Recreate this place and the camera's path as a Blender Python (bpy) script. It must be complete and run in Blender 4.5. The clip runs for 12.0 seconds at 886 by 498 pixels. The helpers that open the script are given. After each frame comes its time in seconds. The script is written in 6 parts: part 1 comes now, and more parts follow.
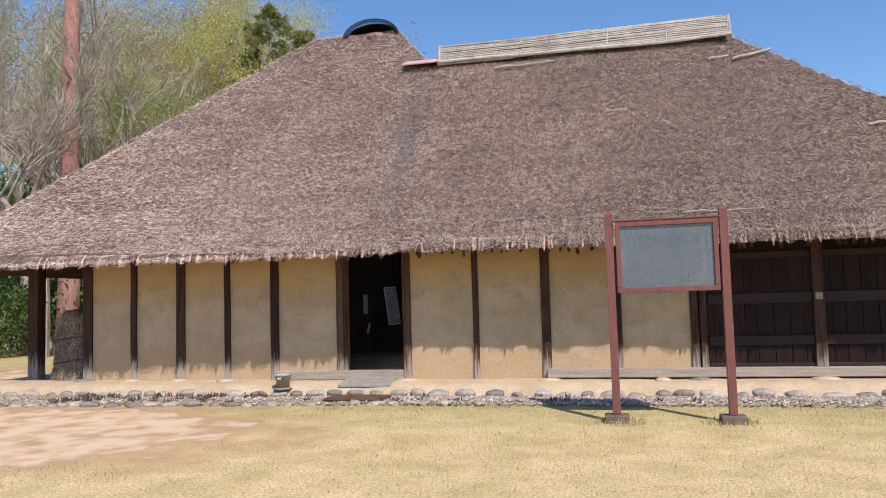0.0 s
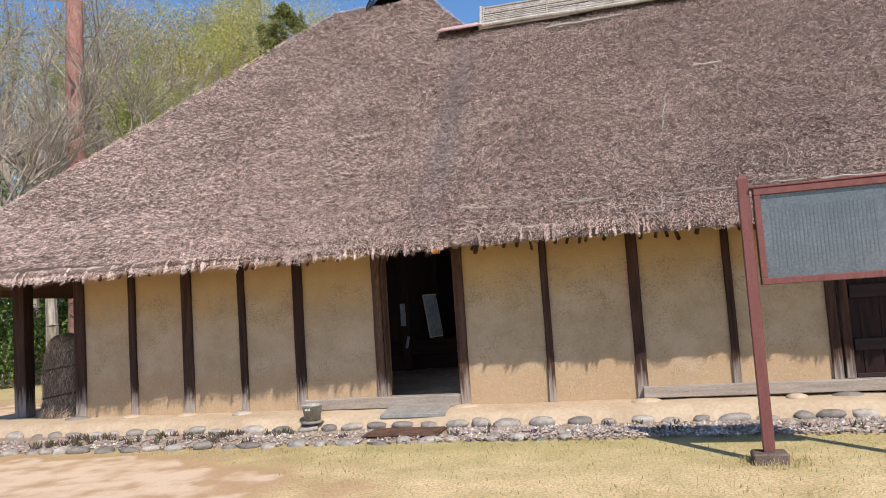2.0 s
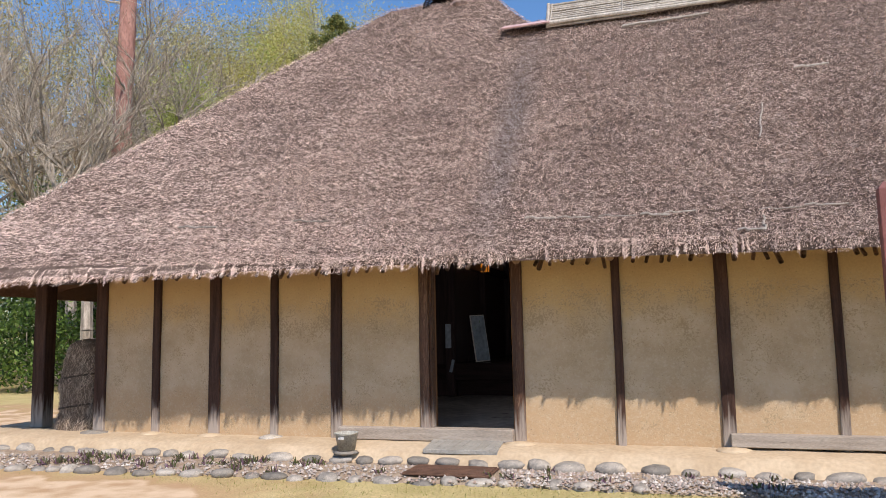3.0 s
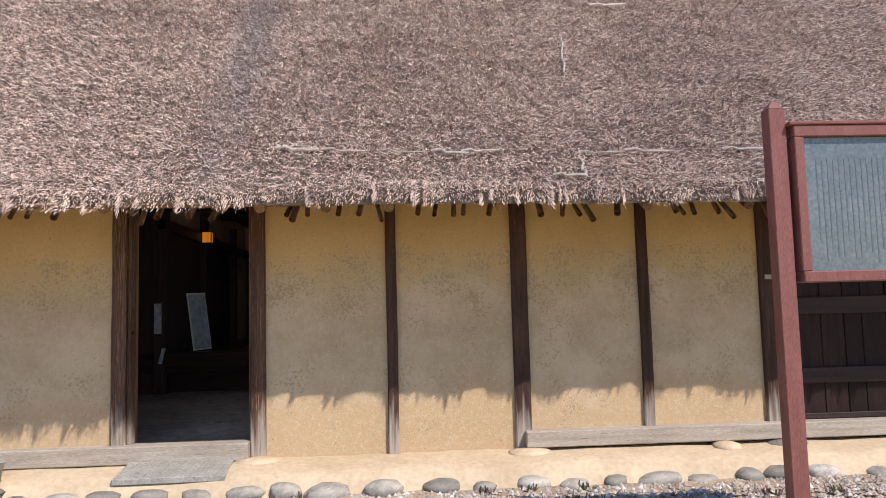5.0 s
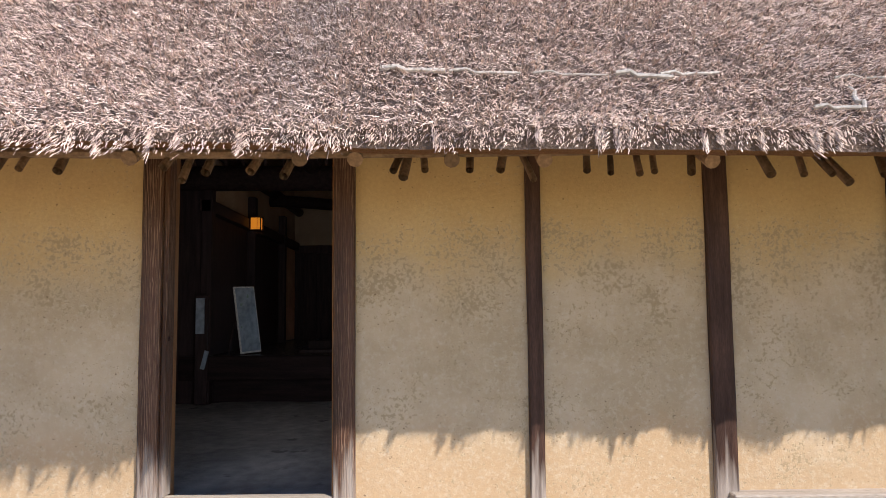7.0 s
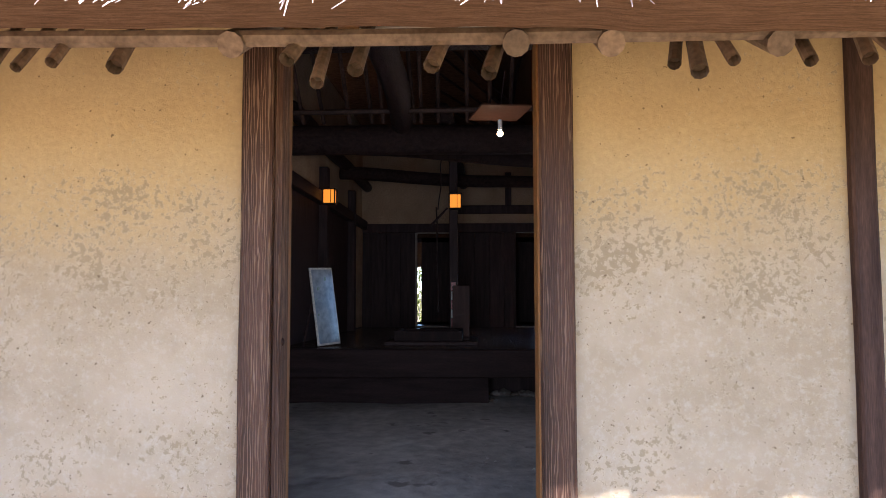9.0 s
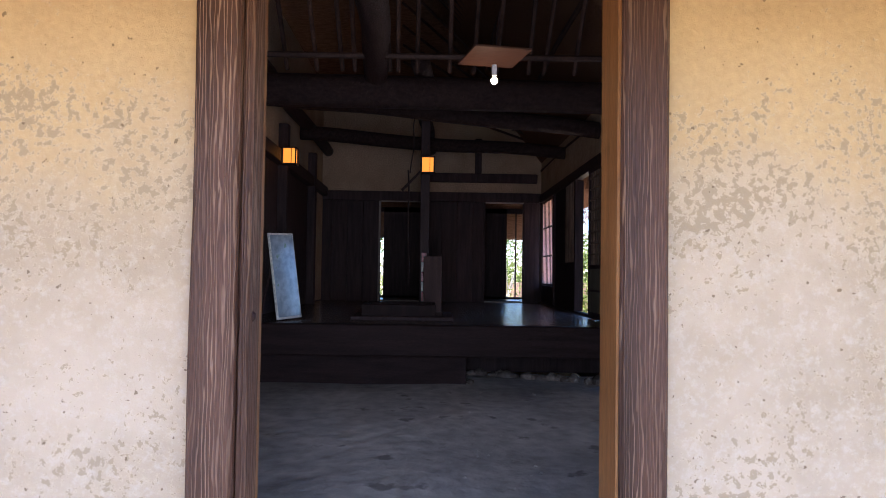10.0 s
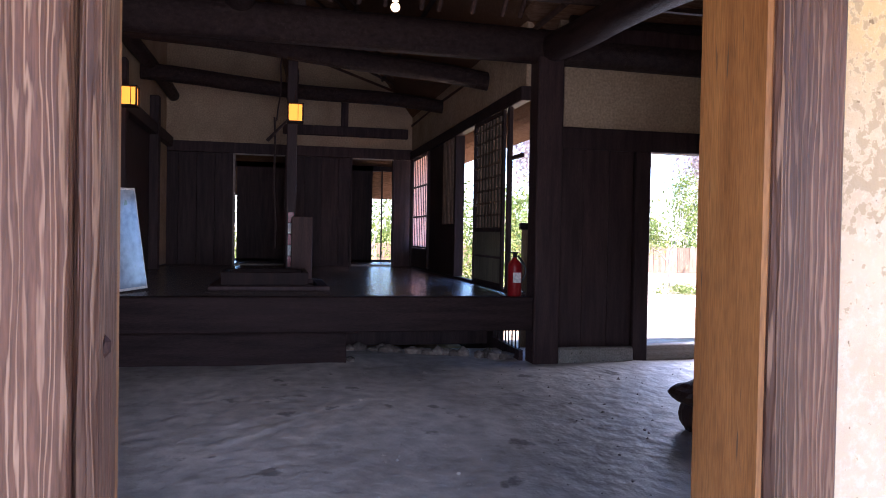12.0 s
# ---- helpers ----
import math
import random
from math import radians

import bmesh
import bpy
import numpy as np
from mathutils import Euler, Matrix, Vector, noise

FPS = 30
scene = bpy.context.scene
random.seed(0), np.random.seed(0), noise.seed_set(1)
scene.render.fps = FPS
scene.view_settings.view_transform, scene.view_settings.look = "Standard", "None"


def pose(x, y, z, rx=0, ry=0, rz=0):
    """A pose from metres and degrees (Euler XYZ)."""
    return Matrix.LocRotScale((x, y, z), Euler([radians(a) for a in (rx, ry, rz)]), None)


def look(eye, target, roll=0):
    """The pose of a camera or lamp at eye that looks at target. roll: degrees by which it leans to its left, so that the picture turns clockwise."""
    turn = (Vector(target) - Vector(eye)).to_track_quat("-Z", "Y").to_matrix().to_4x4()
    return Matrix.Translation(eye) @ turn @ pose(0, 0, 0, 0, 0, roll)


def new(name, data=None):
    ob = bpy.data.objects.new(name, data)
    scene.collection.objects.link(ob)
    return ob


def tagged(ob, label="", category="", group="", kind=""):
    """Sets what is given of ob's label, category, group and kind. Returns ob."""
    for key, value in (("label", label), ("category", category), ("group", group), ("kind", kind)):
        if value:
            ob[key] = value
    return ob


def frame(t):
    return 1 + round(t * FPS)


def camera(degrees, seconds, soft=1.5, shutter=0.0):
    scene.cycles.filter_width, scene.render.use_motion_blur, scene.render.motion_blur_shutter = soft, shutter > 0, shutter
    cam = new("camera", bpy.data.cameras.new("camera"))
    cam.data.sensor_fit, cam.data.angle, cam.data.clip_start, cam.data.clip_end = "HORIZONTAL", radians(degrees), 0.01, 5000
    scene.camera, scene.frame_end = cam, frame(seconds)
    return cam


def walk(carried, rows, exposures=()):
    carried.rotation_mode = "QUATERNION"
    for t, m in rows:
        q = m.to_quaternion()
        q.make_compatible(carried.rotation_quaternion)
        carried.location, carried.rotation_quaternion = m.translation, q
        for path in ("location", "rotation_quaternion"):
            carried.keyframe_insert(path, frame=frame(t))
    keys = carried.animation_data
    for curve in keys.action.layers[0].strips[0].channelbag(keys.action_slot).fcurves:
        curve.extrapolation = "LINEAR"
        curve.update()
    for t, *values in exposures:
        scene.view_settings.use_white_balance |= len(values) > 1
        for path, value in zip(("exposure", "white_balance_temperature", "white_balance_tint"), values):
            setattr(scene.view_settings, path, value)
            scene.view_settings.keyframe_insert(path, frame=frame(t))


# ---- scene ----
cam = camera(61.7, 12.0, soft=0.9)
PATH = [
    (0, (0.296, -0.263, 1.568), (-0.160, 1.680, 1.704), -1.67),
    (0.5, (0.100, 0.306, 1.573), (-0.309, 2.259, 1.712), -1.75),
    (1, (-0.195, 0.879, 1.561), (-0.589, 2.834, 1.705), -2.32),
    (1.5, (-0.426, 1.413, 1.537), (-0.853, 3.361, 1.690), -3.41),
    (2, (-0.732, 1.933, 1.558), (-1.248, 3.858, 1.721), -3.87),
    (2.5, (-1.034, 2.403, 1.537), (-1.632, 4.302, 1.717), -3.08),
    (3, (-1.231, 2.984, 1.562), (-1.850, 4.873, 1.788), -1.17),
    (3.5, (-1.457, 3.504, 1.525), (-1.923, 5.434, 1.772), -0.93),
    (5.5, (-2.041, 5.743, 1.469), (-1.875, 7.730, 1.628), -1.52),
    (6, (-2.218, 6.274, 1.548), (-2.091, 8.263, 1.715), -0.94),
    (6.5, (-2.447, 6.727, 1.546), (-2.377, 8.718, 1.718), -0.63),
    (7, (-2.618, 7.215, 1.514), (-2.606, 9.208, 1.686), -0.55),
    (7.5, (-2.887, 7.662, 1.528), (-2.997, 9.652, 1.699), -0.45),
    (9.5, (-3.665, 9.341, 1.547), (-3.741, 11.337, 1.650), 0.46),
    (10, (-3.805, 9.769, 1.502), (-3.773, 11.768, 1.567), 0.84),
    (10.5, (-3.932, 10.105, 1.519), (-3.814, 12.101, 1.551), 0.95),
    (11, (-4.029, 10.293, 1.575), (-3.846, 12.284, 1.608), 0.79),
    (11.5, (-4.106, 10.442, 1.581), (-3.806, 12.419, 1.601), 0.81),
    (12, (-4.072, 10.757, 1.540), (-3.635, 12.709, 1.502), 1.06),
]
EXPOSURES = [(0, -0.03, 6700, 15), (3.5, 0.04, 6700, 15), (5.5, 0.23, 6600, 14), (7.5, 0.60, 6500, 14), (9.5, 1.68, 5600, 19), (10.5, 1.90, 5500, 22), (11.5, 2.22, 5400, 24), (12, 2.42, 5600, 26)]
walk(cam, [(t, look(eye, target, roll)) for t, eye, target, roll in PATH], EXPOSURES)

# ---- world and light ----
SUN_WAY = Vector((-0.50, 0.68, -1.0)).normalized()   # the way the sunlight travels
world = bpy.data.worlds.new("world")
scene.world = world
world.use_nodes = True
wn = world.node_tree
wn.nodes.clear()
sky = wn.nodes.new("ShaderNodeTexSky")
sky.sky_type, sky.sun_disc = "NISHITA", False
sky.sun_elevation = math.asin(-SUN_WAY.z)
sky.sun_rotation = math.atan2(-SUN_WAY.x, -SUN_WAY.y)
sky.air_density, sky.dust_density, sky.ozone_density = 1.0, 0.3, 4.0
wbg = wn.nodes.new("ShaderNodeBackground")
wbg.inputs["Strength"].default_value = 0.165
wout = wn.nodes.new("ShaderNodeOutputWorld")
clear = wn.nodes.new("ShaderNodeHueSaturation")
clear.inputs["Saturation"].default_value, clear.inputs["Value"].default_value = 1.16, 1.06
wn.links.new(sky.outputs[0], clear.inputs["Color"])
wn.links.new(clear.outputs[0], wbg.inputs[0])
wn.links.new(wbg.outputs[0], wout.inputs[0])
sun = new("sun", bpy.data.lights.new("sun", "SUN"))
sun.data.energy, sun.data.angle, sun.data.color = 5.0, radians(0.53), (1.0, 0.95, 0.87)
sun.matrix_world = look((0, 0, 30), Vector((0, 0, 30)) + SUN_WAY)


# ---- materials ----
def material(name, c1, c2, scale=3.0, rough=0.85, bump=0.25, grain=60.0, stretch=(1, 1, 1), island=0.0, rand=0.0,
             metal=0.0, fine_amount=0.25, c3=None, spots=0.0, spec=0.3, depth=0.01):
    """Two colours in a broad pattern, a fine grain, optional dark spots c3, and variation piece by piece."""
    m = bpy.data.materials.new(name)
    m.use_nodes = True
    n, lk = m.node_tree.nodes, m.node_tree.links
    b = n["Principled BSDF"]
    b.inputs["Roughness"].default_value = rough
    b.inputs["Metallic"].default_value = metal
    b.inputs["Specular IOR Level"].default_value = spec
    co = n.new("ShaderNodeTexCoord")
    mp = n.new("ShaderNodeMapping")
    mp.inputs["Scale"].default_value = stretch
    lk.new(co.outputs["Object"], mp.inputs[0])
    t1 = n.new("ShaderNodeTexNoise")
    t1.inputs["Scale"].default_value, t1.inputs["Detail"].default_value, t1.inputs["Roughness"].default_value = scale, 6, 0.6
    t2 = n.new("ShaderNodeTexNoise")
    t2.inputs["Scale"].default_value, t2.inputs["Detail"].default_value = grain, 4
    for t in (t1, t2):
        lk.new(mp.outputs[0], t.inputs["Vector"])
    r1 = n.new("ShaderNodeMapRange")
    r1.inputs[1].default_value, r1.inputs[2].default_value = 0.33, 0.67
    lk.new(t1.outputs[0], r1.inputs[0])
    mix = n.new("ShaderNodeMix")
    mix.data_type = "RGBA"
    mix.inputs[6].default_value, mix.inputs[7].default_value = (*c1, 1), (*c2, 1)
    lk.new(r1.outputs[0], mix.inputs[0])
    col = mix.outputs[2]
    r2 = n.new("ShaderNodeMapRange")
    r2.inputs[1].default_value, r2.inputs[2].default_value, r2.inputs[3].default_value, r2.inputs[4].default_value = 0.3, 0.7, 1 - fine_amount, 1 + fine_amount
    lk.new(t2.outputs[0], r2.inputs[0])
    fine = n.new("ShaderNodeVectorMath")
    fine.operation = "SCALE"
    lk.new(col, fine.inputs[0])
    lk.new(r2.outputs[0], fine.inputs["Scale"])
    col = fine.outputs[0]
    if c3:
        t3 = n.new("ShaderNodeTexNoise")
        t3.inputs["Scale"].default_value, t3.inputs["Detail"].default_value = scale * 4, 5
        lk.new(mp.outputs[0], t3.inputs["Vector"])
        r3 = n.new("ShaderNodeMapRange")
        r3.inputs[1].default_value, r3.inputs[2].default_value = 0.68 - spots, 0.74 - spots
        lk.new(t3.outputs[0], r3.inputs[0])
        mx = n.new("ShaderNodeMix")
        mx.data_type = "RGBA"
        mx.inputs[7].default_value = (*c3, 1)
        lk.new(r3.outputs[0], mx.inputs[0])
        lk.new(col, mx.inputs[6])
        col = mx.outputs[2]
    for amount, node, out in ((island, "ShaderNodeNewGeometry", "Random Per Island"), (rand, "ShaderNodeObjectInfo", "Random")):
        if amount:
            g = n.new(node)
            r = n.new("ShaderNodeMapRange")
            r.inputs[3].default_value, r.inputs[4].default_value = 1 - amount, 1 + amount
            lk.new(g.outputs[out], r.inputs[0])
            s = n.new("ShaderNodeVectorMath")
            s.operation = "SCALE"
            lk.new(col, s.inputs[0])
            lk.new(r.outputs[0], s.inputs["Scale"])
            col = s.outputs[0]
    lk.new(col, b.inputs["Base Color"])
    if bump:
        bp = n.new("ShaderNodeBump")
        bp.inputs["Strength"].default_value, bp.inputs["Distance"].default_value = bump, depth
        lk.new(t2.outputs[0], bp.inputs["Height"])
        lk.new(bp.outputs[0], b.inputs["Normal"])
    return m


def palette(name, colours, rough=0.8, soft=True, scale=0.6, spec=0.25, through_light=0.0, swing=0.22, clumps=0.0, courses=0.0):
    """One colour for each loose piece, drawn from a ramp, shifted by a broad pattern."""
    m = bpy.data.materials.new(name)
    m.use_nodes = True
    n, lk = m.node_tree.nodes, m.node_tree.links
    b = n["Principled BSDF"]
    b.inputs["Roughness"].default_value = rough
    b.inputs["Specular IOR Level"].default_value = spec
    g = n.new("ShaderNodeNewGeometry")
    co = n.new("ShaderNodeTexCoord")
    t = n.new("ShaderNodeTexNoise")
    t.inputs["Scale"].default_value, t.inputs["Detail"].default_value = scale, 4
    lk.new(co.outputs["Object"], t.inputs["Vector"])
    r = n.new("ShaderNodeMapRange")
    r.inputs[1].default_value, r.inputs[2].default_value, r.inputs[3].default_value, r.inputs[4].default_value = 0.3, 0.7, -swing, swing
    lk.new(t.outputs[0], r.inputs[0])
    a = n.new("ShaderNodeMath")
    lk.new(g.outputs["Random Per Island"], a.inputs[0])
    lk.new(r.outputs[0], a.inputs[1])
    ramp = n.new("ShaderNodeValToRGB")
    e = ramp.color_ramp.elements
    for i, c in enumerate(colours):
        el = e[i] if i < 2 else e.new(1.0)
        el.color = (*c, 1)
    for i in range(len(colours)):
        e[i].position = i / (len(colours) - 1)
    for i, c in enumerate(colours):
        e[i].color = (*c, 1)
    total = a.outputs[0]
    for amount, size, stretch in ((clumps, 13.0, (1, 1.3, 1.3)), (clumps, 36.0, (1, 1, 1)), (courses, 1.0, (0.7, 5.5, 5.5))):
        if amount:
            mp = n.new("ShaderNodeMapping")
            mp.inputs["Scale"].default_value = stretch
            lk.new(co.outputs["Object"], mp.inputs[0])
            t = n.new("ShaderNodeTexNoise")
            t.inputs["Scale"].default_value, t.inputs["Detail"].default_value = size, 3
            lk.new(mp.outputs[0], t.inputs["Vector"])
            r = n.new("ShaderNodeMapRange")
            r.inputs[1].default_value, r.inputs[2].default_value, r.inputs[3].default_value, r.inputs[4].default_value = 0.32, 0.68, -amount, amount
            lk.new(t.outputs[0], r.inputs[0])
            a = n.new("ShaderNodeMath")
            lk.new(total, a.inputs[0])
            lk.new(r.outputs[0], a.inputs[1])
            total = a.outputs[0]
    lk.new(total, ramp.inputs[0])
    lk.new(ramp.outputs[0], b.inputs["Base Color"])
    if through_light:
        tr = n.new("ShaderNodeBsdfTranslucent")
        lk.new(ramp.outputs[0], tr.inputs[0])
        ms = n.new("ShaderNodeMixShader")
        ms.inputs[0].default_value = through_light
        lk.new(b.outputs[0], ms.inputs[1])
        lk.new(tr.outputs[0], ms.inputs[2])
        lk.new(ms.outputs[0], n["Material Output"].inputs[0])
    return m


def glow(name, colour, strength):
    m = bpy.data.materials.new(name)
    m.use_nodes = True
    b = m.node_tree.nodes["Principled BSDF"]
    b.inputs["Base Color"].default_value = (*colour, 1)
    b.inputs["Emission Color"].default_value = (*colour, 1)
    b.inputs["Emission Strength"].default_value = strength
    return m


def plaster_material():
    """Ochre clay plaster; the lower part weathered to grey, with a flaked, speckled border."""
    m = material("clay_plaster", (0.47, 0.325, 0.165), (0.53, 0.375, 0.195), 1.6, 0.95, 0.35, 45, spec=0.1, depth=0.006, fine_amount=0.06)
    n, lk = m.node_tree.nodes, m.node_tree.links
    b = n["Principled BSDF"]
    col = b.inputs["Base Color"].links[0].from_socket
    co = n.new("ShaderNodeTexCoord")
    sep = n.new("ShaderNodeSeparateXYZ")
    lk.new(co.outputs["Object"], sep.inputs[0])

    def noise_tex(scale, detail, rough, lo, hi, a, z):
        t = n.new("ShaderNodeTexNoise")
        t.inputs["Scale"].default_value, t.inputs["Detail"].default_value, t.inputs["Roughness"].default_value = scale, detail, rough
        lk.new(co.outputs["Object"], t.inputs["Vector"])
        r = n.new("ShaderNodeMapRange")
        for i, v in enumerate((lo, hi, a, z)):
            r.inputs[i + 1].default_value = v
        lk.new(t.outputs[0], r.inputs[0])
        return r.outputs[0]

    def math_node(op, a, c):
        q = n.new("ShaderNodeMath")
        q.operation = op
        for i, v in enumerate((a, c)):
            if isinstance(v, (int, float)):
                q.inputs[i].default_value = v
            else:
                lk.new(v, q.inputs[i])
        return q.outputs[0]

    def mixed(f, a, c):
        q = n.new("ShaderNodeMix")
        q.data_type = "RGBA"
        lk.new(f, q.inputs[0])
        for i, v in ((6, a), (7, c)):
            if isinstance(v, tuple):
                q.inputs[i].default_value = (*v, 1)
            else:
                lk.new(v, q.inputs[i])
        return q.outputs[2]

    def ramp_z(z0, z1, a, z, source=None):
        q = n.new("ShaderNodeMapRange")
        q.interpolation_type = "SMOOTHSTEP"
        for i, v in enumerate((z0, z1, a, z)):
            q.inputs[i + 1].default_value = v
        lk.new(source or sep.outputs[2], q.inputs[0])
        return q.outputs[0]

    # the weathered lower zone, with a soft uneven border
    border = math_node("ADD", sep.outputs[2], noise_tex(1.5, 4, 0.55, 0.25, 0.75, -0.22, 0.22))
    worn = ramp_z(1.58, 2.02, 1.0, 0.0, border)
    grey = mixed(noise_tex(2.4, 6, 0.6, 0.36, 0.64, 0, 1), (0.42, 0.317, 0.203), (0.525, 0.41, 0.283))
    # warm ochre of the sunlit strip at the wall's foot, put into the colour
    grey = mixed(ramp_z(0.62, 0.98, 0.75, 0.0, border), grey, (0.45, 0.302, 0.172))
    grey = mixed(noise_tex(34, 6, 0.75, 0.50, 0.66, 0, 0.5), grey, (0.56, 0.47, 0.355))
    col = mixed(worn, col, grey)
    # crisp tan chips: crowded in patches at head height, scattered below, few above
    band = math_node("ADD", ramp_z(1.98, 2.16, 0.0, -0.13), ramp_z(1.30, 1.75, -0.06, 0.0))
    patch = noise_tex(2.7, 5, 0.65, 0.34, 0.66, -0.085, 0.105)
    grain = noise_tex(38, 8, 0.68, 0.0, 1.0, 0.0, 1.0)
    flakes = ramp_z(0.538, 0.562, 0.0, 0.8, math_node("ADD", grain, math_node("ADD", band, patch)))
    col = mixed(flakes, col, (0.315, 0.232, 0.138))
    # pale rims where the skin has curled off
    rims = ramp_z(0.512, 0.532, 0.0, 0.5, math_node("ADD", grain, math_node("ADD", band, patch)))
    rims = math_node("MULTIPLY", rims, math_node("SUBTRACT", 1.0, flakes))
    col = mixed(rims, col, (0.60, 0.475, 0.315))
    pits = math_node("MULTIPLY", noise_tex(48, 3, 0.5, 0.70, 0.72, 0, 1), 0.8)
    col = mixed(pits, col, (0.17, 0.115, 0.065))
    lk.new(col, b.inputs["Base Color"])
    bp = b.inputs["Normal"].links[0].from_node
    lk.new(math_node("SUBTRACT", noise_tex(30, 6, 0.7, 0.2, 0.8, 0, 1), flakes), bp.inputs["Height"])
    bp.inputs["Distance"].default_value, bp.inputs["Strength"].default_value = 0.010, 0.35
    return m


def bleached(m):
    """Adds grey bleached patches near the foot of a post."""
    n, lk = m.node_tree.nodes, m.node_tree.links
    b = n["Principled BSDF"]
    col = b.inputs["Base Color"].links[0].from_socket
    co = n.new("ShaderNodeTexCoord")
    sep = n.new("ShaderNodeSeparateXYZ")
    lk.new(co.outputs["Object"], sep.inputs[0])
    mp = n.new("ShaderNodeMapping")
    mp.inputs["Scale"].default_value = (14, 14, 1.2)
    lk.new(co.outputs["Object"], mp.inputs[0])
    t = n.new("ShaderNodeTexNoise")
    t.inputs["Scale"].default_value, t.inputs["Detail"].default_value = 2.0, 6
    lk.new(mp.outputs[0], t.inputs["Vector"])
    a = n.new("ShaderNodeMath")
    a.operation = "MULTIPLY_ADD"
    lk.new(t.outputs[0], a.inputs[0])
    a.inputs[1].default_value = 0.9
    lk.new(sep.outputs[2], a.inputs[2])
    r = n.new("ShaderNodeMapRange")
    r.inputs[1].default_value, r.inputs[2].default_value, r.inputs[3].default_value, r.inputs[4].default_value = 0.80, 1.14, 0.85, 0.0
    lk.new(a.outputs[0], r.inputs[0])
    mx = n.new("ShaderNodeMix")
    mx.data_type = "RGBA"
    lk.new(r.outputs[0], mx.inputs[0])
    lk.new(col, mx.inputs[6])
    mx.inputs[7].default_value = (0.40, 0.34, 0.29, 1)
    lk.new(mx.outputs[2], b.inputs["Base Color"])
    return m


def post_material():
    """Dark stained wood with vertical grain, bleached grey in patches near the foot."""
    m = material("dark_post_wood", (0.032, 0.017, 0.013), (0.075, 0.040, 0.029), 2.2, 0.6, 0.5, 26, (9, 9, 0.8), rand=0.2, spec=0.12, depth=0.004)
    return bleached(m)


def grained_material():
    """Old door post: strong flame grain, brown with pale ridges."""
    m = material("grained_door_post", (0.034, 0.0155, 0.0105), (0.105, 0.050, 0.032), 1.0, 0.5, 0.5, 30, (7, 7, 0.6), spec=0.2, depth=0.004)
    n, lk = m.node_tree.nodes, m.node_tree.links
    b = n["Principled BSDF"]
    col = b.inputs["Base Color"].links[0].from_socket
    co = n.new("ShaderNodeTexCoord")
    mp = n.new("ShaderNodeMapping")
    mp.inputs["Scale"].default_value = (1, 1, 0.065)
    lk.new(co.outputs["Object"], mp.inputs[0])
    w = n.new("ShaderNodeTexWave")
    w.wave_type, w.bands_direction = "BANDS", "X"
    w.inputs["Scale"].default_value, w.inputs["Distortion"].default_value, w.inputs["Detail"].default_value = 28, 12, 3
    w.inputs["Detail Scale"].default_value = 1.5
    lk.new(mp.outputs[0], w.inputs["Vector"])
    r = n.new("ShaderNodeMapRange")
    r.inputs[1].default_value, r.inputs[2].default_value, r.inputs[3].default_value, r.inputs[4].default_value = 0.72, 1.0, 0.0, 0.42
    lk.new(w.outputs["Fac"], r.inputs[0])
    mp2 = n.new("ShaderNodeMapping")
    mp2.inputs["Scale"].default_value = (16, 16, 1.1)
    lk.new(co.outputs["Object"], mp2.inputs[0])
    t = n.new("ShaderNodeTexNoise")
    t.inputs["Scale"].default_value, t.inputs["Detail"].default_value = 1.0, 5
    lk.new(mp2.outputs[0], t.inputs["Vector"])
    worn = n.new("ShaderNodeMapRange")
    worn.inputs[1].default_value, worn.inputs[2].default_value, worn.inputs[3].default_value, worn.inputs[4].default_value = 0.36, 0.66, 0.25, 2.0
    lk.new(t.outputs[0], worn.inputs[0])
    ridge = n.new("ShaderNodeMath")
    ridge.operation = "MULTIPLY"
    lk.new(r.outputs[0], ridge.inputs[0])
    lk.new(worn.outputs[0], ridge.inputs[1])
    mx = n.new("ShaderNodeMix")
    mx.data_type = "RGBA"
    lk.new(ridge.outputs[0], mx.inputs[0])
    lk.new(col, mx.inputs[6])
    mx.inputs[7].default_value = (0.30, 0.185, 0.12, 1)
    lk.new(mx.outputs[2], b.inputs["Base Color"])
    bp = b.inputs["Normal"].links[0].from_node
    lk.new(w.outputs["Fac"], bp.inputs["Height"])
    return bleached(m)


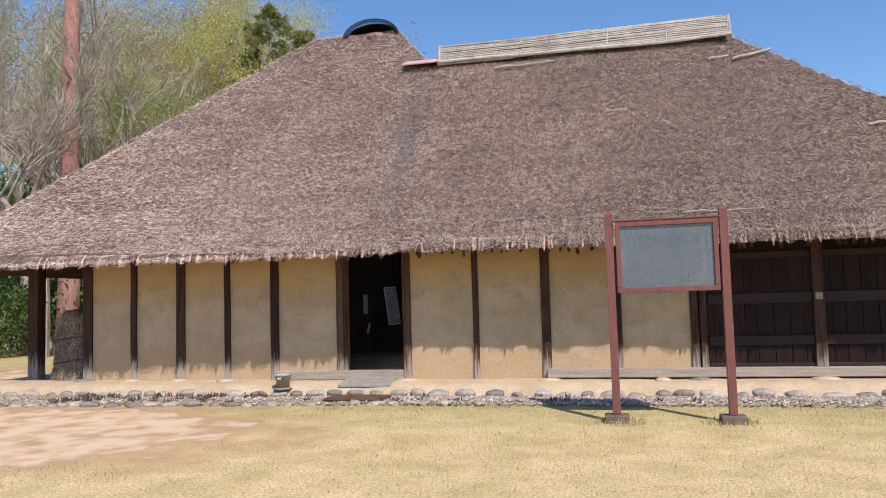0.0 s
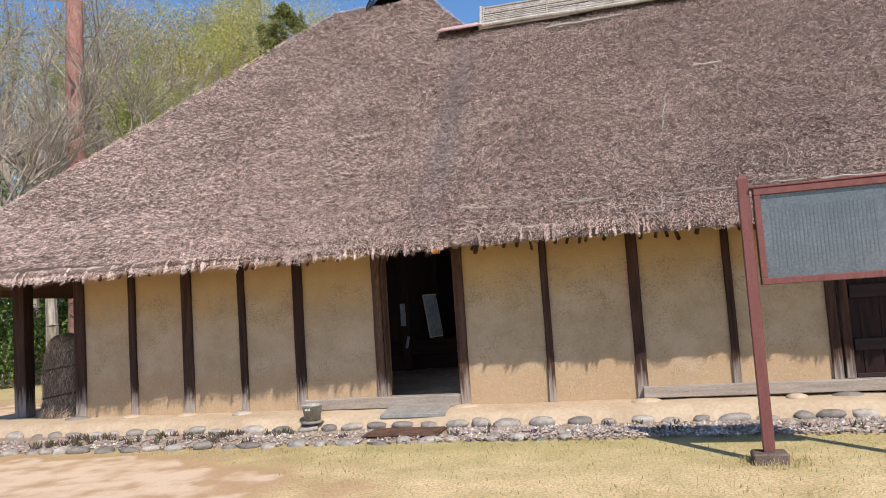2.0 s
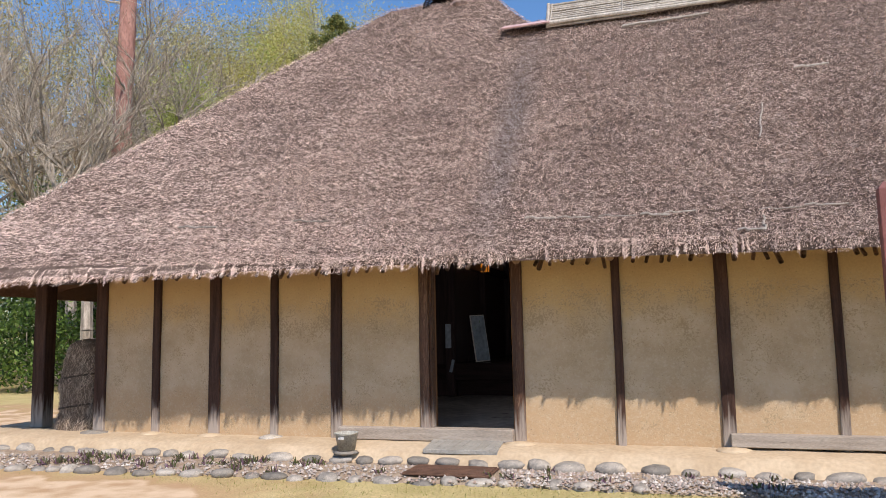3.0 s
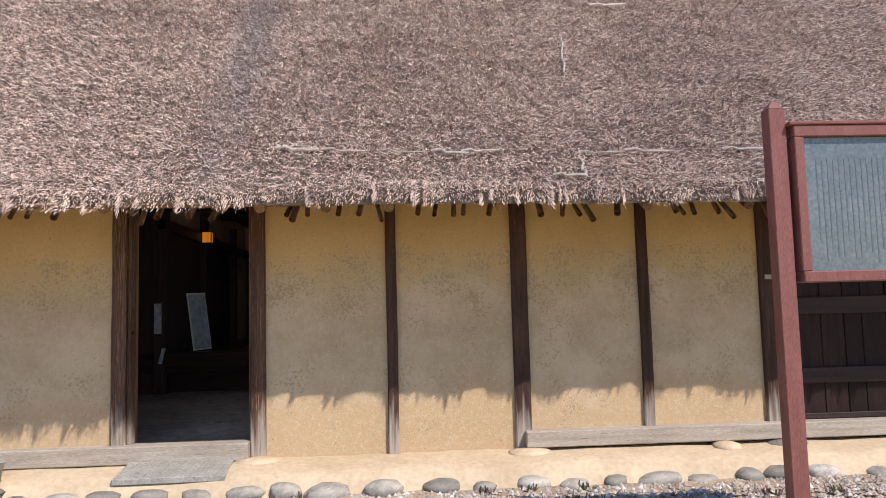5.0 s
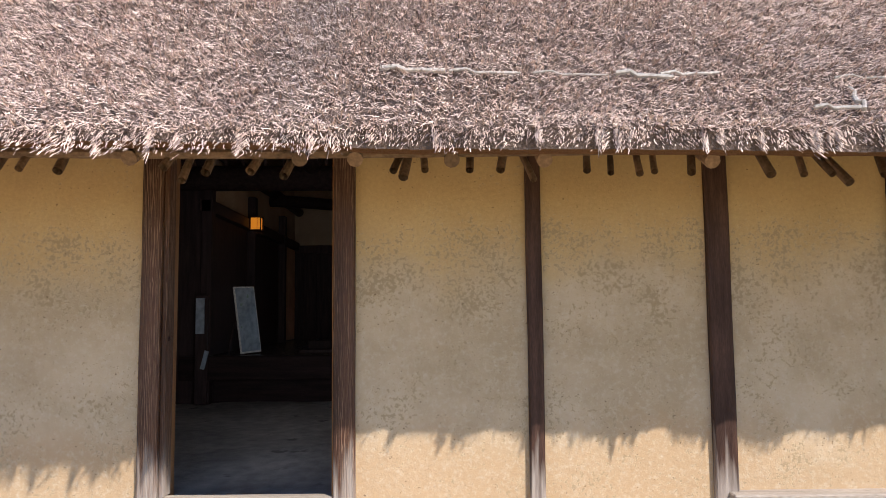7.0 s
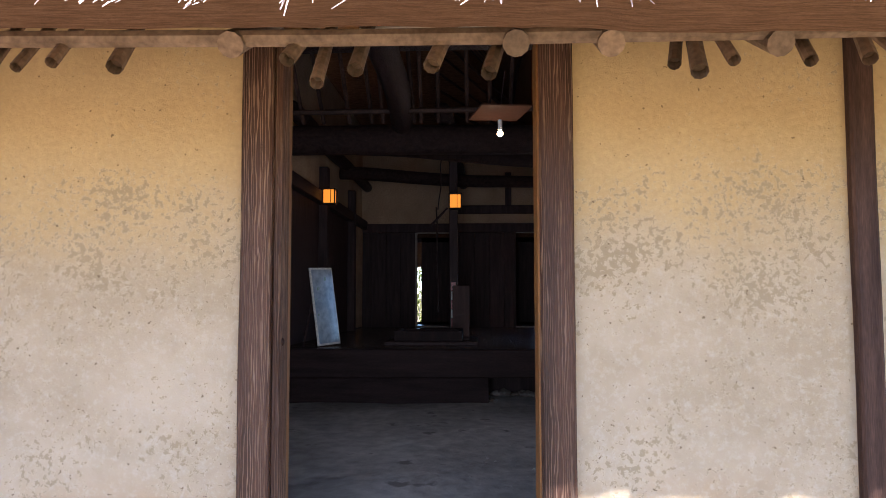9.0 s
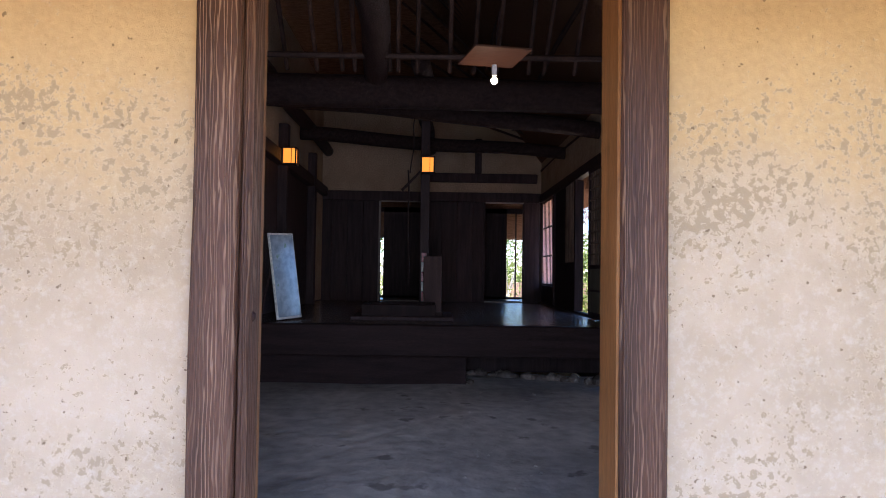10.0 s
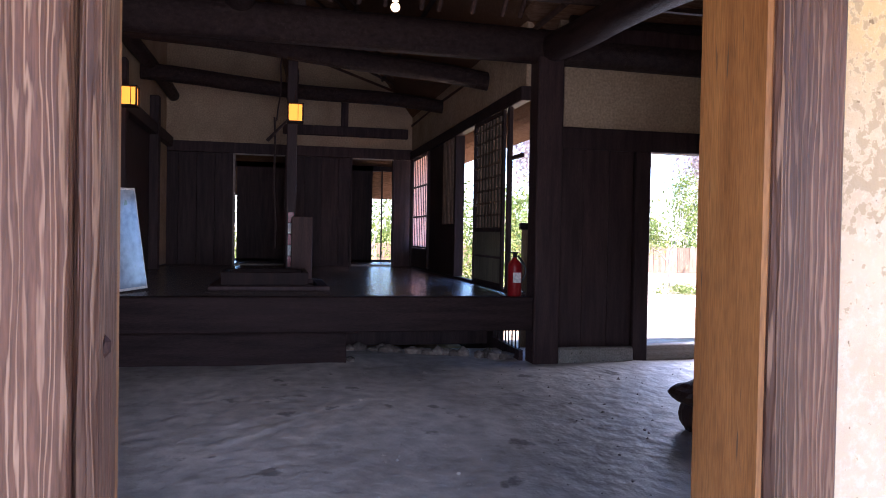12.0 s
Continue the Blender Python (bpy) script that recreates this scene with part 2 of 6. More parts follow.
def ground_material():
    """Dry lawn with greener streaks, and a bare sandy patch with a ragged edge."""
    m = material("lawn", (0.65, 0.495, 0.275), (0.46, 0.35, 0.17), 1.7, 0.95, 0.6, 38, spec=0.1, depth=0.02, fine_amount=0.32)
    n, lk = m.node_tree.nodes, m.node_tree.links
    b = n["Principled BSDF"]
    col = b.inputs["Base Color"].links[0].from_socket
    co = n.new("ShaderNodeTexCoord")
    t = n.new("ShaderNodeTexNoise")
    t.inputs["Scale"].default_value, t.inputs["Detail"].default_value = 1.3, 8
    lk.new(co.outputs["Object"], t.inputs["Vector"])
    last = None
    for cx, cy, rx, ry in ((-8.2, 7.9, 4.2, 2.3), (-16.0, 9.5, 6.6, 7.5), (8, 30, 30, 11.5)):
        mp = n.new("ShaderNodeMapping")
        mp.vector_type = "TEXTURE"
        mp.inputs["Location"].default_value, mp.inputs["Scale"].default_value = (cx, cy, 0), (rx, ry, 1)
        lk.new(co.outputs["Object"], mp.inputs[0])
        ln = n.new("ShaderNodeVectorMath")
        ln.operation = "LENGTH"
        lk.new(mp.outputs[0], ln.inputs[0])
        if last:
            q = n.new("ShaderNodeMath")
            q.operation = "MINIMUM"
            lk.new(last, q.inputs[0])
            lk.new(ln.outputs["Value"], q.inputs[1])
            last = q.outputs[0]
        else:
            last = ln.outputs["Value"]
    a = n.new("ShaderNodeMath")
    a.operation = "MULTIPLY_ADD"
    lk.new(t.outputs[0], a.inputs[0])
    a.inputs[1].default_value = 1.1
    lk.new(last, a.inputs[2])
    r = n.new("ShaderNodeMapRange")
    r.inputs[1].default_value, r.inputs[2].default_value, r.inputs[3].default_value, r.inputs[4].default_value = 1.36, 1.46, 1.0, 0.0
    lk.new(a.outputs[0], r.inputs[0])
    t2 = n.new("ShaderNodeTexNoise")
    t2.inputs["Scale"].default_value, t2.inputs["Detail"].default_value = 2.2, 7
    lk.new(co.outputs["Object"], t2.inputs["Vector"])
    soil = n.new("ShaderNodeMix")
    soil.data_type = "RGBA"
    soil.inputs[6].default_value, soil.inputs[7].default_value = (0.45, 0.295, 0.17, 1), (0.64, 0.48, 0.325, 1)
    blotch = n.new("ShaderNodeMapRange")
    blotch.inputs[1].default_value, blotch.inputs[2].default_value = 0.36, 0.56
    lk.new(t2.outputs[0], blotch.inputs[0])
    lk.new(blotch.outputs[0], soil.inputs[0])
    mx = n.new("ShaderNodeMix")
    mx.data_type = "RGBA"
    lk.new(r.outputs[0], mx.inputs[0])
    lk.new(col, mx.inputs[6])
    lk.new(soil.outputs[2], mx.inputs[7])
    # greener towards the kerb, red-brown soil round the bare patch
    sep = n.new("ShaderNodeSeparateXYZ")
    lk.new(co.outputs["Object"], sep.inputs[0])
    g1 = n.new("ShaderNodeMath")
    g1.operation = "MULTIPLY_ADD"
    lk.new(t2.outputs[0], g1.inputs[0])
    g1.inputs[1].default_value = 4.0
    lk.new(sep.outputs[1], g1.inputs[2])
    before = col
    for source, lo, hi, amount, tint in ((g1.outputs[0], 10.4, 12.4, 0.5, (0.33, 0.305, 0.12)), (a.outputs[0], 1.80, 1.42, 0.8, (0.42, 0.255, 0.145))):
        rg = n.new("ShaderNodeMapRange")
        rg.inputs[1].default_value, rg.inputs[2].default_value, rg.inputs[3].default_value, rg.inputs[4].default_value = lo, hi, 0.0, amount
        lk.new(source, rg.inputs[0])
        mg = n.new("ShaderNodeMix")
        mg.data_type = "RGBA"
        lk.new(rg.outputs[0], mg.inputs[0])
        lk.new(before, mg.inputs[6])
        mg.inputs[7].default_value = (*tint, 1)
        before = mg.outputs[2]
    lk.new(before, mx.inputs[6])
    lk.new(mx.outputs[2], b.inputs["Base Color"])
    return m


M = {}
M["plaster"] = plaster_material()
M["post"] = post_material()
M["grained"] = grained_material()
# tone includes the orange of light bounced onto the inner jamb face
M["jamb"] = material("brown_jamb_wood", (0.17, 0.072, 0.022), (0.27, 0.125, 0.042), 2, 0.5, 0.3, 30, (8, 8, 0.7), c3=(0.08, 0.045, 0.03), spots=0.03, depth=0.003)
M["sill"] = material("weathered_grey_wood", (0.27, 0.225, 0.185), (0.40, 0.345, 0.29), 2.0, 0.85, 0.5, 30, (0.8, 9, 9), c3=(0.15, 0.12, 0.10), spots=-0.01, depth=0.004)
M["board"] = material("dark_board_wood", (0.013, 0.0065, 0.006), (0.030, 0.0145, 0.013), 2.0, 0.6, 0.45, 30, (9, 9, 0.7), rand=0.3, spec=0.15, depth=0.004)
M["rail"] = material("dark_rail_wood", (0.017, 0.009, 0.0085), (0.037, 0.0195, 0.0175), 2.0, 0.65, 0.4, 30, (0.8, 9, 9), depth=0.004)
M["thatch_base"] = material("thatch_core", (0.105, 0.076, 0.064), (0.185, 0.137, 0.115), 6, 0.95, 0.8, 70, spec=0.05, depth=0.03)
M["soffit"] = material("thatch_underside", (0.13, 0.068, 0.038), (0.23, 0.13, 0.08), 8, 0.95, 0.7, 60, (1, 6, 6), spec=0.05, depth=0.02)
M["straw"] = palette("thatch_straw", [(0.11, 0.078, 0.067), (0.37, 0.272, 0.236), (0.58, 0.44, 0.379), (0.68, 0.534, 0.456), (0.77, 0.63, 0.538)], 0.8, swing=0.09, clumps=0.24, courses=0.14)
sn, sl = M["straw"].node_tree.nodes, M["straw"].node_tree.links
tone = sn["Principled BSDF"].inputs["Base Color"].links[0].from_socket   # a grey run-off streak below the roof valley
streak = sn.new("ShaderNodeTexCoord")
place = sn.new("ShaderNodeMapping")
place.vector_type = "TEXTURE"
place.inputs["Location"].default_value, place.inputs["Scale"].default_value = (-3.35, 12.9, 4.4), (0.26, 2.6, 3.0)
sl.new(streak.outputs["Object"], place.inputs[0])
reach = sn.new("ShaderNodeVectorMath")
reach.operation = "LENGTH"
sl.new(place.outputs[0], reach.inputs[0])
fade = sn.new("ShaderNodeMapRange")
fade.inputs[1].default_value, fade.inputs[2].default_value, fade.inputs[3].default_value, fade.inputs[4].default_value = 0.2, 1.25, 0.65, 0.0
sl.new(reach.outputs["Value"], fade.inputs[0])
grey = sn.new("ShaderNodeMix")
grey.data_type = "RGBA"
sl.new(fade.outputs[0], grey.inputs[0])
sl.new(tone, grey.inputs[6])
grey.inputs[7].default_value = (0.27, 0.258, 0.268, 1)
sides = sn.new("ShaderNodeSeparateXYZ")   # straw colour scaled, paler at the west end, darker at the east
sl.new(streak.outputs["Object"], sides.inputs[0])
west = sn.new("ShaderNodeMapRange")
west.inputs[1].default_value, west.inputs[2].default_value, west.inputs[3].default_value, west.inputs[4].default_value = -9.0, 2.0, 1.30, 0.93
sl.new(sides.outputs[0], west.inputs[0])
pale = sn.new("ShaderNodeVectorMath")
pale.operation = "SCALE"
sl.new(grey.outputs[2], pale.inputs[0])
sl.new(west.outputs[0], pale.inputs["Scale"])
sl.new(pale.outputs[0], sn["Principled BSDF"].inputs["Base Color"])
M["bamboo"] = material("weathered_bamboo", (0.30, 0.268, 0.232), (0.45, 0.412, 0.365), 5, 0.6, 0.3, 40, island=0.2, rand=0.2, depth=0.003)
M["smoked"] = material("smoked_bamboo", (0.13, 0.08, 0.05), (0.22, 0.145, 0.095), 5, 0.6, 0.3, 40, rand=0.35, depth=0.003)
M["earth"] = material("packed_clay", (0.43, 0.325, 0.215), (0.53, 0.42, 0.295), 1.8, 0.95, 0.4, 22, spec=0.1, depth=0.008, fine_amount=0.1)
M["stone"] = material("river_stone", (0.20, 0.183, 0.162), (0.37, 0.33, 0.28), 3.5, 0.8, 0.4, 50, rand=0.42, c3=(0.42, 0.36, 0.28), spots=0.04, depth=0.006)
M["gravel"] = palette("gravel_stones", [(0.17, 0.15, 0.14), (0.30, 0.26, 0.225), (0.42, 0.37, 0.32), (0.33, 0.24, 0.2), (0.6, 0.55, 0.5)], 0.85, scale=3)
M["soil"] = material("gravelly_soil", (0.27, 0.20, 0.145), (0.42, 0.335, 0.25), 5, 0.95, 0.8, 60, spec=0.1, depth=0.02)
M["ground"] = ground_material()
M["grass"] = palette("grass_blades", [(0.30, 0.30, 0.10), (0.47, 0.38, 0.18), (0.58, 0.475, 0.265), (0.52, 0.42, 0.215), (0.66, 0.555, 0.335)], 0.8, scale=0.55, through_light=0.3)
M["redwood"] = material("red_brown_paint", (0.155, 0.055, 0.05), (0.20, 0.078, 0.07), 3, 0.55, 0.3, 40, (6, 6, 1), c3=(0.26, 0.12, 0.09), spots=-0.03, depth=0.003)
M["notice"] = material("grey_notice_panel", (0.095, 0.115, 0.13), (0.13, 0.152, 0.168), 3, 0.17, 0.03, 50, spec=0.5)
M["ink"] = material("faded_lettering", (0.088, 0.107, 0.121), (0.116, 0.137, 0.152), 5, 0.6, 0.0)
M["concrete"] = material("old_concrete", (0.24, 0.225, 0.2), (0.34, 0.32, 0.285), 5, 0.9, 0.5, 60, c3=(0.15, 0.135, 0.11), spots=0.03)
M["rust"] = material("rusty_mat", (0.085, 0.045, 0.03), (0.16, 0.085, 0.055), 8, 0.9, 0.7, 90)


# ---- builders ----
def mesh_object(name, me, mat, parent=None, label="", smooth=False):
    ob = new(name, me)
    if mat:
        me.materials.append(mat)
    if smooth:
        me.polygons.foreach_set("use_smooth", [True] * len(me.polygons))
    if parent:
        ob.parent = parent
    if label:
        ob["label"] = label
    return ob


def part(name, bm, mat, parent=None, label="", smooth=False):
    """Links a bmesh as one mesh object, under a thing or a part."""
    me = bpy.data.meshes.new(name)
    bm.to_mesh(me)
    bm.free()
    return mesh_object(name, me, mat, parent, label, smooth)


def thing(name, at, label, category, group="", kind=""):
    ob = new(name)
    ob.location = at
    return tagged(ob, label, category, group, kind)


def box(x0, x1, y0, y1, z0, z1, bevel=0.006, bm=None, segments=1):
    bm = bm or bmesh.new()
    v = [bm.verts.new((x, y, z)) for z in (z0, z1) for y in (y0, y1) for x in (x0, x1)]
    f = [bm.faces.new([v[i] for i in q]) for q in ((0, 2, 3, 1), (4, 5, 7, 6), (0, 1, 5, 4), (1, 3, 7, 5), (3, 2, 6, 7), (2, 0, 4, 6))]
    if bevel:
        bmesh.ops.bevel(bm, geom=list({e for q in f for e in q.edges}), offset=bevel, segments=segments, affect="EDGES")
    return bm


def rod(p, q, r0, r1=None, sides=10, bm=None, bend=0.0, steps=1, knots=0, seed=0):
    """A round pole from p to q, tapered, perhaps bent, with swollen knots."""
    bm = bm or bmesh.new()
    r1 = r0 if r1 is None else r1
    p, q = Vector(p), Vector(q)
    d = (q - p).normalized()
    u = d.orthogonal().normalized()
    w = d.cross(u)
    rings = []
    for i in range(steps + 1):
        f = i / steps
        c = p.lerp(q, f) + Vector((noise.noise(p + Vector((f * 3 + seed, 1, 0))), noise.noise(p + Vector((f * 3 + seed, 7, 0))), noise.noise(p + Vector((f * 3 + seed, 13, 0))))) * bend
        r = r0 + (r1 - r0) * f
        if knots and i % knots == 0:
            r *= 1.12
        rings.append([bm.verts.new(c + (u * math.cos(a) + w * math.sin(a)) * r) for a in (2 * math.pi * k / sides for k in range(sides))])
    for a, b in zip(rings, rings[1:]):
        for k in range(sides):
            bm.faces.new((a[k], a[(k + 1) % sides], b[(k + 1) % sides], b[k]))
    bm.faces.new(rings[0][::-1])
    bm.faces.new(rings[-1])
    return bm


def lump(rx, ry, rz, seed, rough=0.25, level=2, flat=0.0):
    """A rounded uneven stone about its base centre."""
    bm = bmesh.new()
    bmesh.ops.create_icosphere(bm, subdivisions=level, radius=1.0)
    o = Vector((seed * 7.31, seed * 3.7, seed * 1.9))
    for v in bm.verts:
        k = 1 + rough * noise.noise(v.co * 0.9 + o) + 0.3 * rough * noise.noise(v.co * 2.6 + o)
        c = v.co * k
        if flat and c.z > flat:
            c.z = flat + (c.z - flat) * 0.3
        v.co = Vector((c.x * rx, c.y * ry, c.z * rz))
    return bm


def strips_mesh(name, base, tip, side, lift):
    """Many thin ridged blades: arrays of base and tip points, half widths and ridge lifts. Six points, two faces each."""
    n = len(base)
    v = np.empty((n, 6, 3))
    v[:, 0], v[:, 1], v[:, 2] = base - side, base + lift, base + side
    v[:, 3], v[:, 4], v[:, 5] = tip + side * 0.5, tip + lift * 0.5, tip - side * 0.5
    idx = (np.arange(n) * 6)[:, None] + np.array([0, 1, 4, 5, 1, 2, 3, 4])[None, :]
    me = bpy.data.meshes.new(name)
    me.vertices.add(6 * n)
    me.vertices.foreach_set("co", v.ravel())
    me.loops.add(8 * n)
    me.loops.foreach_set("vertex_index", idx.ravel())
    me.polygons.add(2 * n)
    me.polygons.foreach_set("loop_start", np.arange(2 * n) * 4)
    me.update(calc_edges=True)
    return me


# ---- ground ----
bm = bmesh.new()
xs = [-3000, -300, -80, -40] + [i * 1.0 for i in range(-30, 31)] + [40, 80, 300, 3000]
ys = [-3000, -300, -80, -30] + [i * 1.0 for i in range(-10, 51)] + [80, 300, 3000]
grid = [[bm.verts.new((x, y, 0.015 * noise.noise(Vector((x * 0.4, y * 0.4, 0))) if abs(x) < 40 and -20 < y < 60 else 0)) for x in xs] for y in ys]
for r0, r1 in zip(grid, grid[1:]):
    for i in range(len(xs) - 1):
        bm.faces.new((r0[i], r0[i + 1], r1[i + 1], r1[i]))
tagged(part("ground", bm, M["ground"], smooth=True), "dry spring lawn with bare sandy patches", "ground", kind="structure")

# ---- roof ----
EY, EZ = 10.78, 2.40          # front eave: its line and top height
WX, EX, BY, NX, NY = -12.5, 7.1, 19.4, -0.55, 27.6


def front_drop(x):
    return 0.185 - 0.014 * (x + 12) + 0.02 * noise.noise(Vector((x * 0.5, 0, 3)))


def eave_more(x):
    """How much further out the eave stands from the doorway westward."""
    return (0.075 + 0.032 * min(6, max(0, -3.2 - x))) * min(1, max(0, (-2.98 - x) / 0.25))


def roof_top(x, y):
    """Height of the thatch's top: a hipped front block and a hipped back wing, joined."""
    f = EZ + front_drop(x) - 0.06 + 1.085 * (y - EY) + 0.8 * eave_more(x) * min(1, max(0, 1 - (y - EY) / 0.8))
    block = min(f, EZ + 0.87 * (x - WX), EZ + 0.91 * (EX - x), 2.76 + 1.085 * (BY - y), 6.62)
    wing = min(f, EZ + 0.87 * (x - WX), 3.05 + 1.235 * (NX - x), EZ + 1.085 * (NY - y), 7.72)
    if x > NX + 0.01:
        wing = -9
    if y > BY + 0.01:
        block = -9
    return max(block, wing)


def eave_out(x):
    """The eave stands further out over the doorway and the rooms beside it."""
    return 0.035 * min(1, max(0, (-3.05 - x) / 0.12)) + eave_more(x) + 0.02 * noise.noise(Vector((x * 0.8, 3, 3))) + 0.045 * noise.noise(Vector((x * 2.9, 8, 3))) + 0.022 * noise.noise(Vector((x * 7.5, 2, 9))) - 0.08 * max(0.0, noise.noise(Vector((x * 4.3, 6, 1))) - 0.08) + 0.034


def roof_noise(x, y):
    return 0.045 * noise.noise(Vector((x * 0.9, y * 0.9, 5))) + 0.02 * noise.noise(Vector((x * 3.1, y * 3.1, 9))) + 0.016 * noise.noise(Vector((x * 9, y * 12, 2)))


def span(a, b, n):
    return [a + (b - a) * i / n for i in range(n)]


gx = span(WX, NX, 170) + span(NX, EX, 110) + [EX]
gy = span(EY, EY + 0.5, 6) + span(EY + 0.5, BY, 50) + span(BY, NY, 30) + [NY]
top, low = {}, {}
bm = bmesh.new()
cells = [(i, j) for i in range(len(gx) - 1) for j in range(len(gy) - 1) if gx[i + 1] <= NX + 0.001 or gy[j + 1] <= BY + 0.001]
edge_use = {}
for i, j in cells:
    for a in ((i, j), (i + 1, j), (i + 1, j + 1), (i, j + 1)):
        if a not in top:
            x, y = gx[a[0]], gy[a[1]]
            if y < EY + 0.45:
                y = EY + 0.075 - eave_out(x) + (y - EY) * (0.425 + eave_out(x)) / 0.5
            inset = min(y - EY - 0.07 + eave_out(x), x - WX, EX - x if y <= BY else 99, NY - y, max(BY - y, NX - x))
            z = roof_top(x, y)
            zt = z + roof_noise(x, y) * min(1, inset * 3)
            base = EZ + front_drop(x) - 0.06 if y < 14 else min(z, 3.0)
            zb = max(z - 0.62, min(base - 0.07 + 0.16 * max(inset, 0), z - 0.05))
            top[a] = bm.verts.new((x, y, zt))
            low[a] = bm.verts.new((x, y, zb))
    q = ((i, j), (i + 1, j), (i + 1, j + 1), (i, j + 1))
    bm.faces.new([top[a] for a in q]).smooth = True
    bm.faces.new([low[a] for a in q[::-1]]).material_index = 1
    for a, b in zip(q, q[1:] + q[:1]):
        edge_use[(a, b)] = 1
for a, b in edge_use:
    if (b, a) not in edge_use:
        bm.faces.new((top[b], top[a], low[a], low[b]))
roof = tagged(new("thatched_roof"), "weathered grey-brown reed thatched roof with broad hipped slopes", "roof", kind="structure")
core = part("thatch_core", bm, M["thatch_base"], roof)
core.data.materials.append(M["soffit"])


def slope_straws(n, x0, x1, y0, y1, long, wide, seed, keep=lambda x, y: True):
    """Loose reed ends lying down the front slope."""
    rng = np.random.default_rng(seed)
    xx, yy = rng.uniform(x0, x1, n), rng.uniform(y0, y1, n)
    base, tip, side, lift = [], [], [], []
    ln, wd = rng.uniform(*long, n), rng.uniform(*wide, n)
    turn, up = rng.normal(0, 0.62, n), rng.uniform(0.0, 0.055, n)
    for i in range(n):
        x, y = float(xx[i]), float(yy[i])
        z = roof_top(x, y)
        f = EZ + front_drop(x) - 0.06 + 1.085 * (y - EY)
        if z < f - 0.06 or y < EY + 0.04 - eave_out(x) or not keep(x, y):
            continue
        z += roof_noise(x, y) * min(1, max(0, (y - EY) * 3))
        a = turn[i] + 0.35 * noise.noise(Vector((x * 1.3, y * 1.3, 2)))
        c, s = math.cos(a), math.sin(a)
        d = np.array((s, -c * 0.678, -c * 0.735))
        w = np.array((c, s * 0.678, s * 0.735))
        nn = np.array((0, -0.735, 0.678))
        p = np.array((x, y, z)) + nn * 0.012
        base.append(p - d * ln[i] * 0.5)
        tip.append(p + d * ln[i] * 0.5 + nn * up[i])
        side.append(w * wd[i])
        lift.append(nn * wd[i] * 0.9)
    return np.array(base), np.array(tip), np.array(side), np.array(lift)


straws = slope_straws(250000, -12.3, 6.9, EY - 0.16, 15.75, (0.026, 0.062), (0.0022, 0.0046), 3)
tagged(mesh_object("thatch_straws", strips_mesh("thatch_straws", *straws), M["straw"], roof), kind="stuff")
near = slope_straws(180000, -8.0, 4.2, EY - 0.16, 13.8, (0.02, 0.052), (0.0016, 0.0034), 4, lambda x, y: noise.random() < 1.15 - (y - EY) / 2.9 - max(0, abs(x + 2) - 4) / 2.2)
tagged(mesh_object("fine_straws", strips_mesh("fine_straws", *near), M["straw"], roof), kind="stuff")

# ragged fringe of reed ends along the front eave, drawn together into pointed tufts
rng = np.random.default_rng(8)
tx = np.cumsum(rng.uniform(0.035, 0.085, 340)) - 12.4
tx = tx[tx < 7.0]
broad = np.array([noise.noise(Vector((float(x) * 1.9, 0, 11))) + 0.6 * noise.noise(Vector((float(x) * 5, 4, 2))) for x in tx])
stray = rng.random(len(tx)) < 0.28 + 0.35 * broad
tl = np.where(stray, rng.uniform(0.04, 0.095, len(tx)), rng.uniform(0.0, 0.02, len(tx)))
tw = np.where(stray, rng.uniform(0.012, 0.028, len(tx)), rng.uniform(0.03, 0.045, len(tx)))
per = 150
off = np.tile(rng.uniform(-1, 1, per), len(tx)) * (1 + 0.1 * rng.normal(0, 1, per * len(tx)))
tuft = np.repeat(np.arange(len(tx)), per)
fx = tx[tuft] + off * tw[tuft] * 1.45
n = len(fx)
fd = np.array([front_drop(float(x)) + 0.8 * eave_more(float(x)) for x in fx])
fo = np.array([eave_out(float(x)) for x in fx])
depth = rng.uniform(0, 1, n)
base = np.stack([fx, EY + 0.05 - fo + 0.10 * depth, EZ + fd - 0.06 + 1.085 * (0.05 - fo + 0.10 * depth) - 0.10 * rng.random(n) * (1 - depth)], 1)
ln = rng.uniform(0.008, 0.030, n) + tl[tuft] * np.clip(1.05 - np.abs(off), 0, 1) * rng.uniform(0.55, 1.0, n)
way = np.stack([rng.normal(0, 0.12, n) - 0.35 * off + rng.normal(-0.1, 0.2, len(tx))[tuft], -0.70 + rng.normal(0, 0.08, n), -0.68 + rng.normal(0, 0.10, n)], 1)
way /= np.linalg.norm(way, axis=1)[:, None]
wd = rng.uniform(0.0016, 0.0032, n)[:, None]
side = np.tile((1.0, 0, 0), (n, 1)) * wd
lift = np.tile((0, -0.75, 0.65), (n, 1)) * wd * 0.9
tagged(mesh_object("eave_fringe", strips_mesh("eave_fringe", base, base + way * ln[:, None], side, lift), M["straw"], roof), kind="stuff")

# ---- front wall ----
WY, WT = 11.87, 0.13
POSTS = [(-9.55, -9.36, "corner"), (-8.53, -8.41, ""), (-7.58, -7.41, ""), (-6.61, -6.50, ""), (-5.71, -5.56, ""), (-4.47, -4.345, "door"),
         (-3.275, -3.14, "door"), (-2.07, -1.975, ""), (-0.94, -0.795, ""), (0.23, 0.325, ""), (1.36, 1.475, "")]
wall = tagged(new("wall_front"), "ochre clay plaster wall between dark timber posts", "wall", kind="structure")
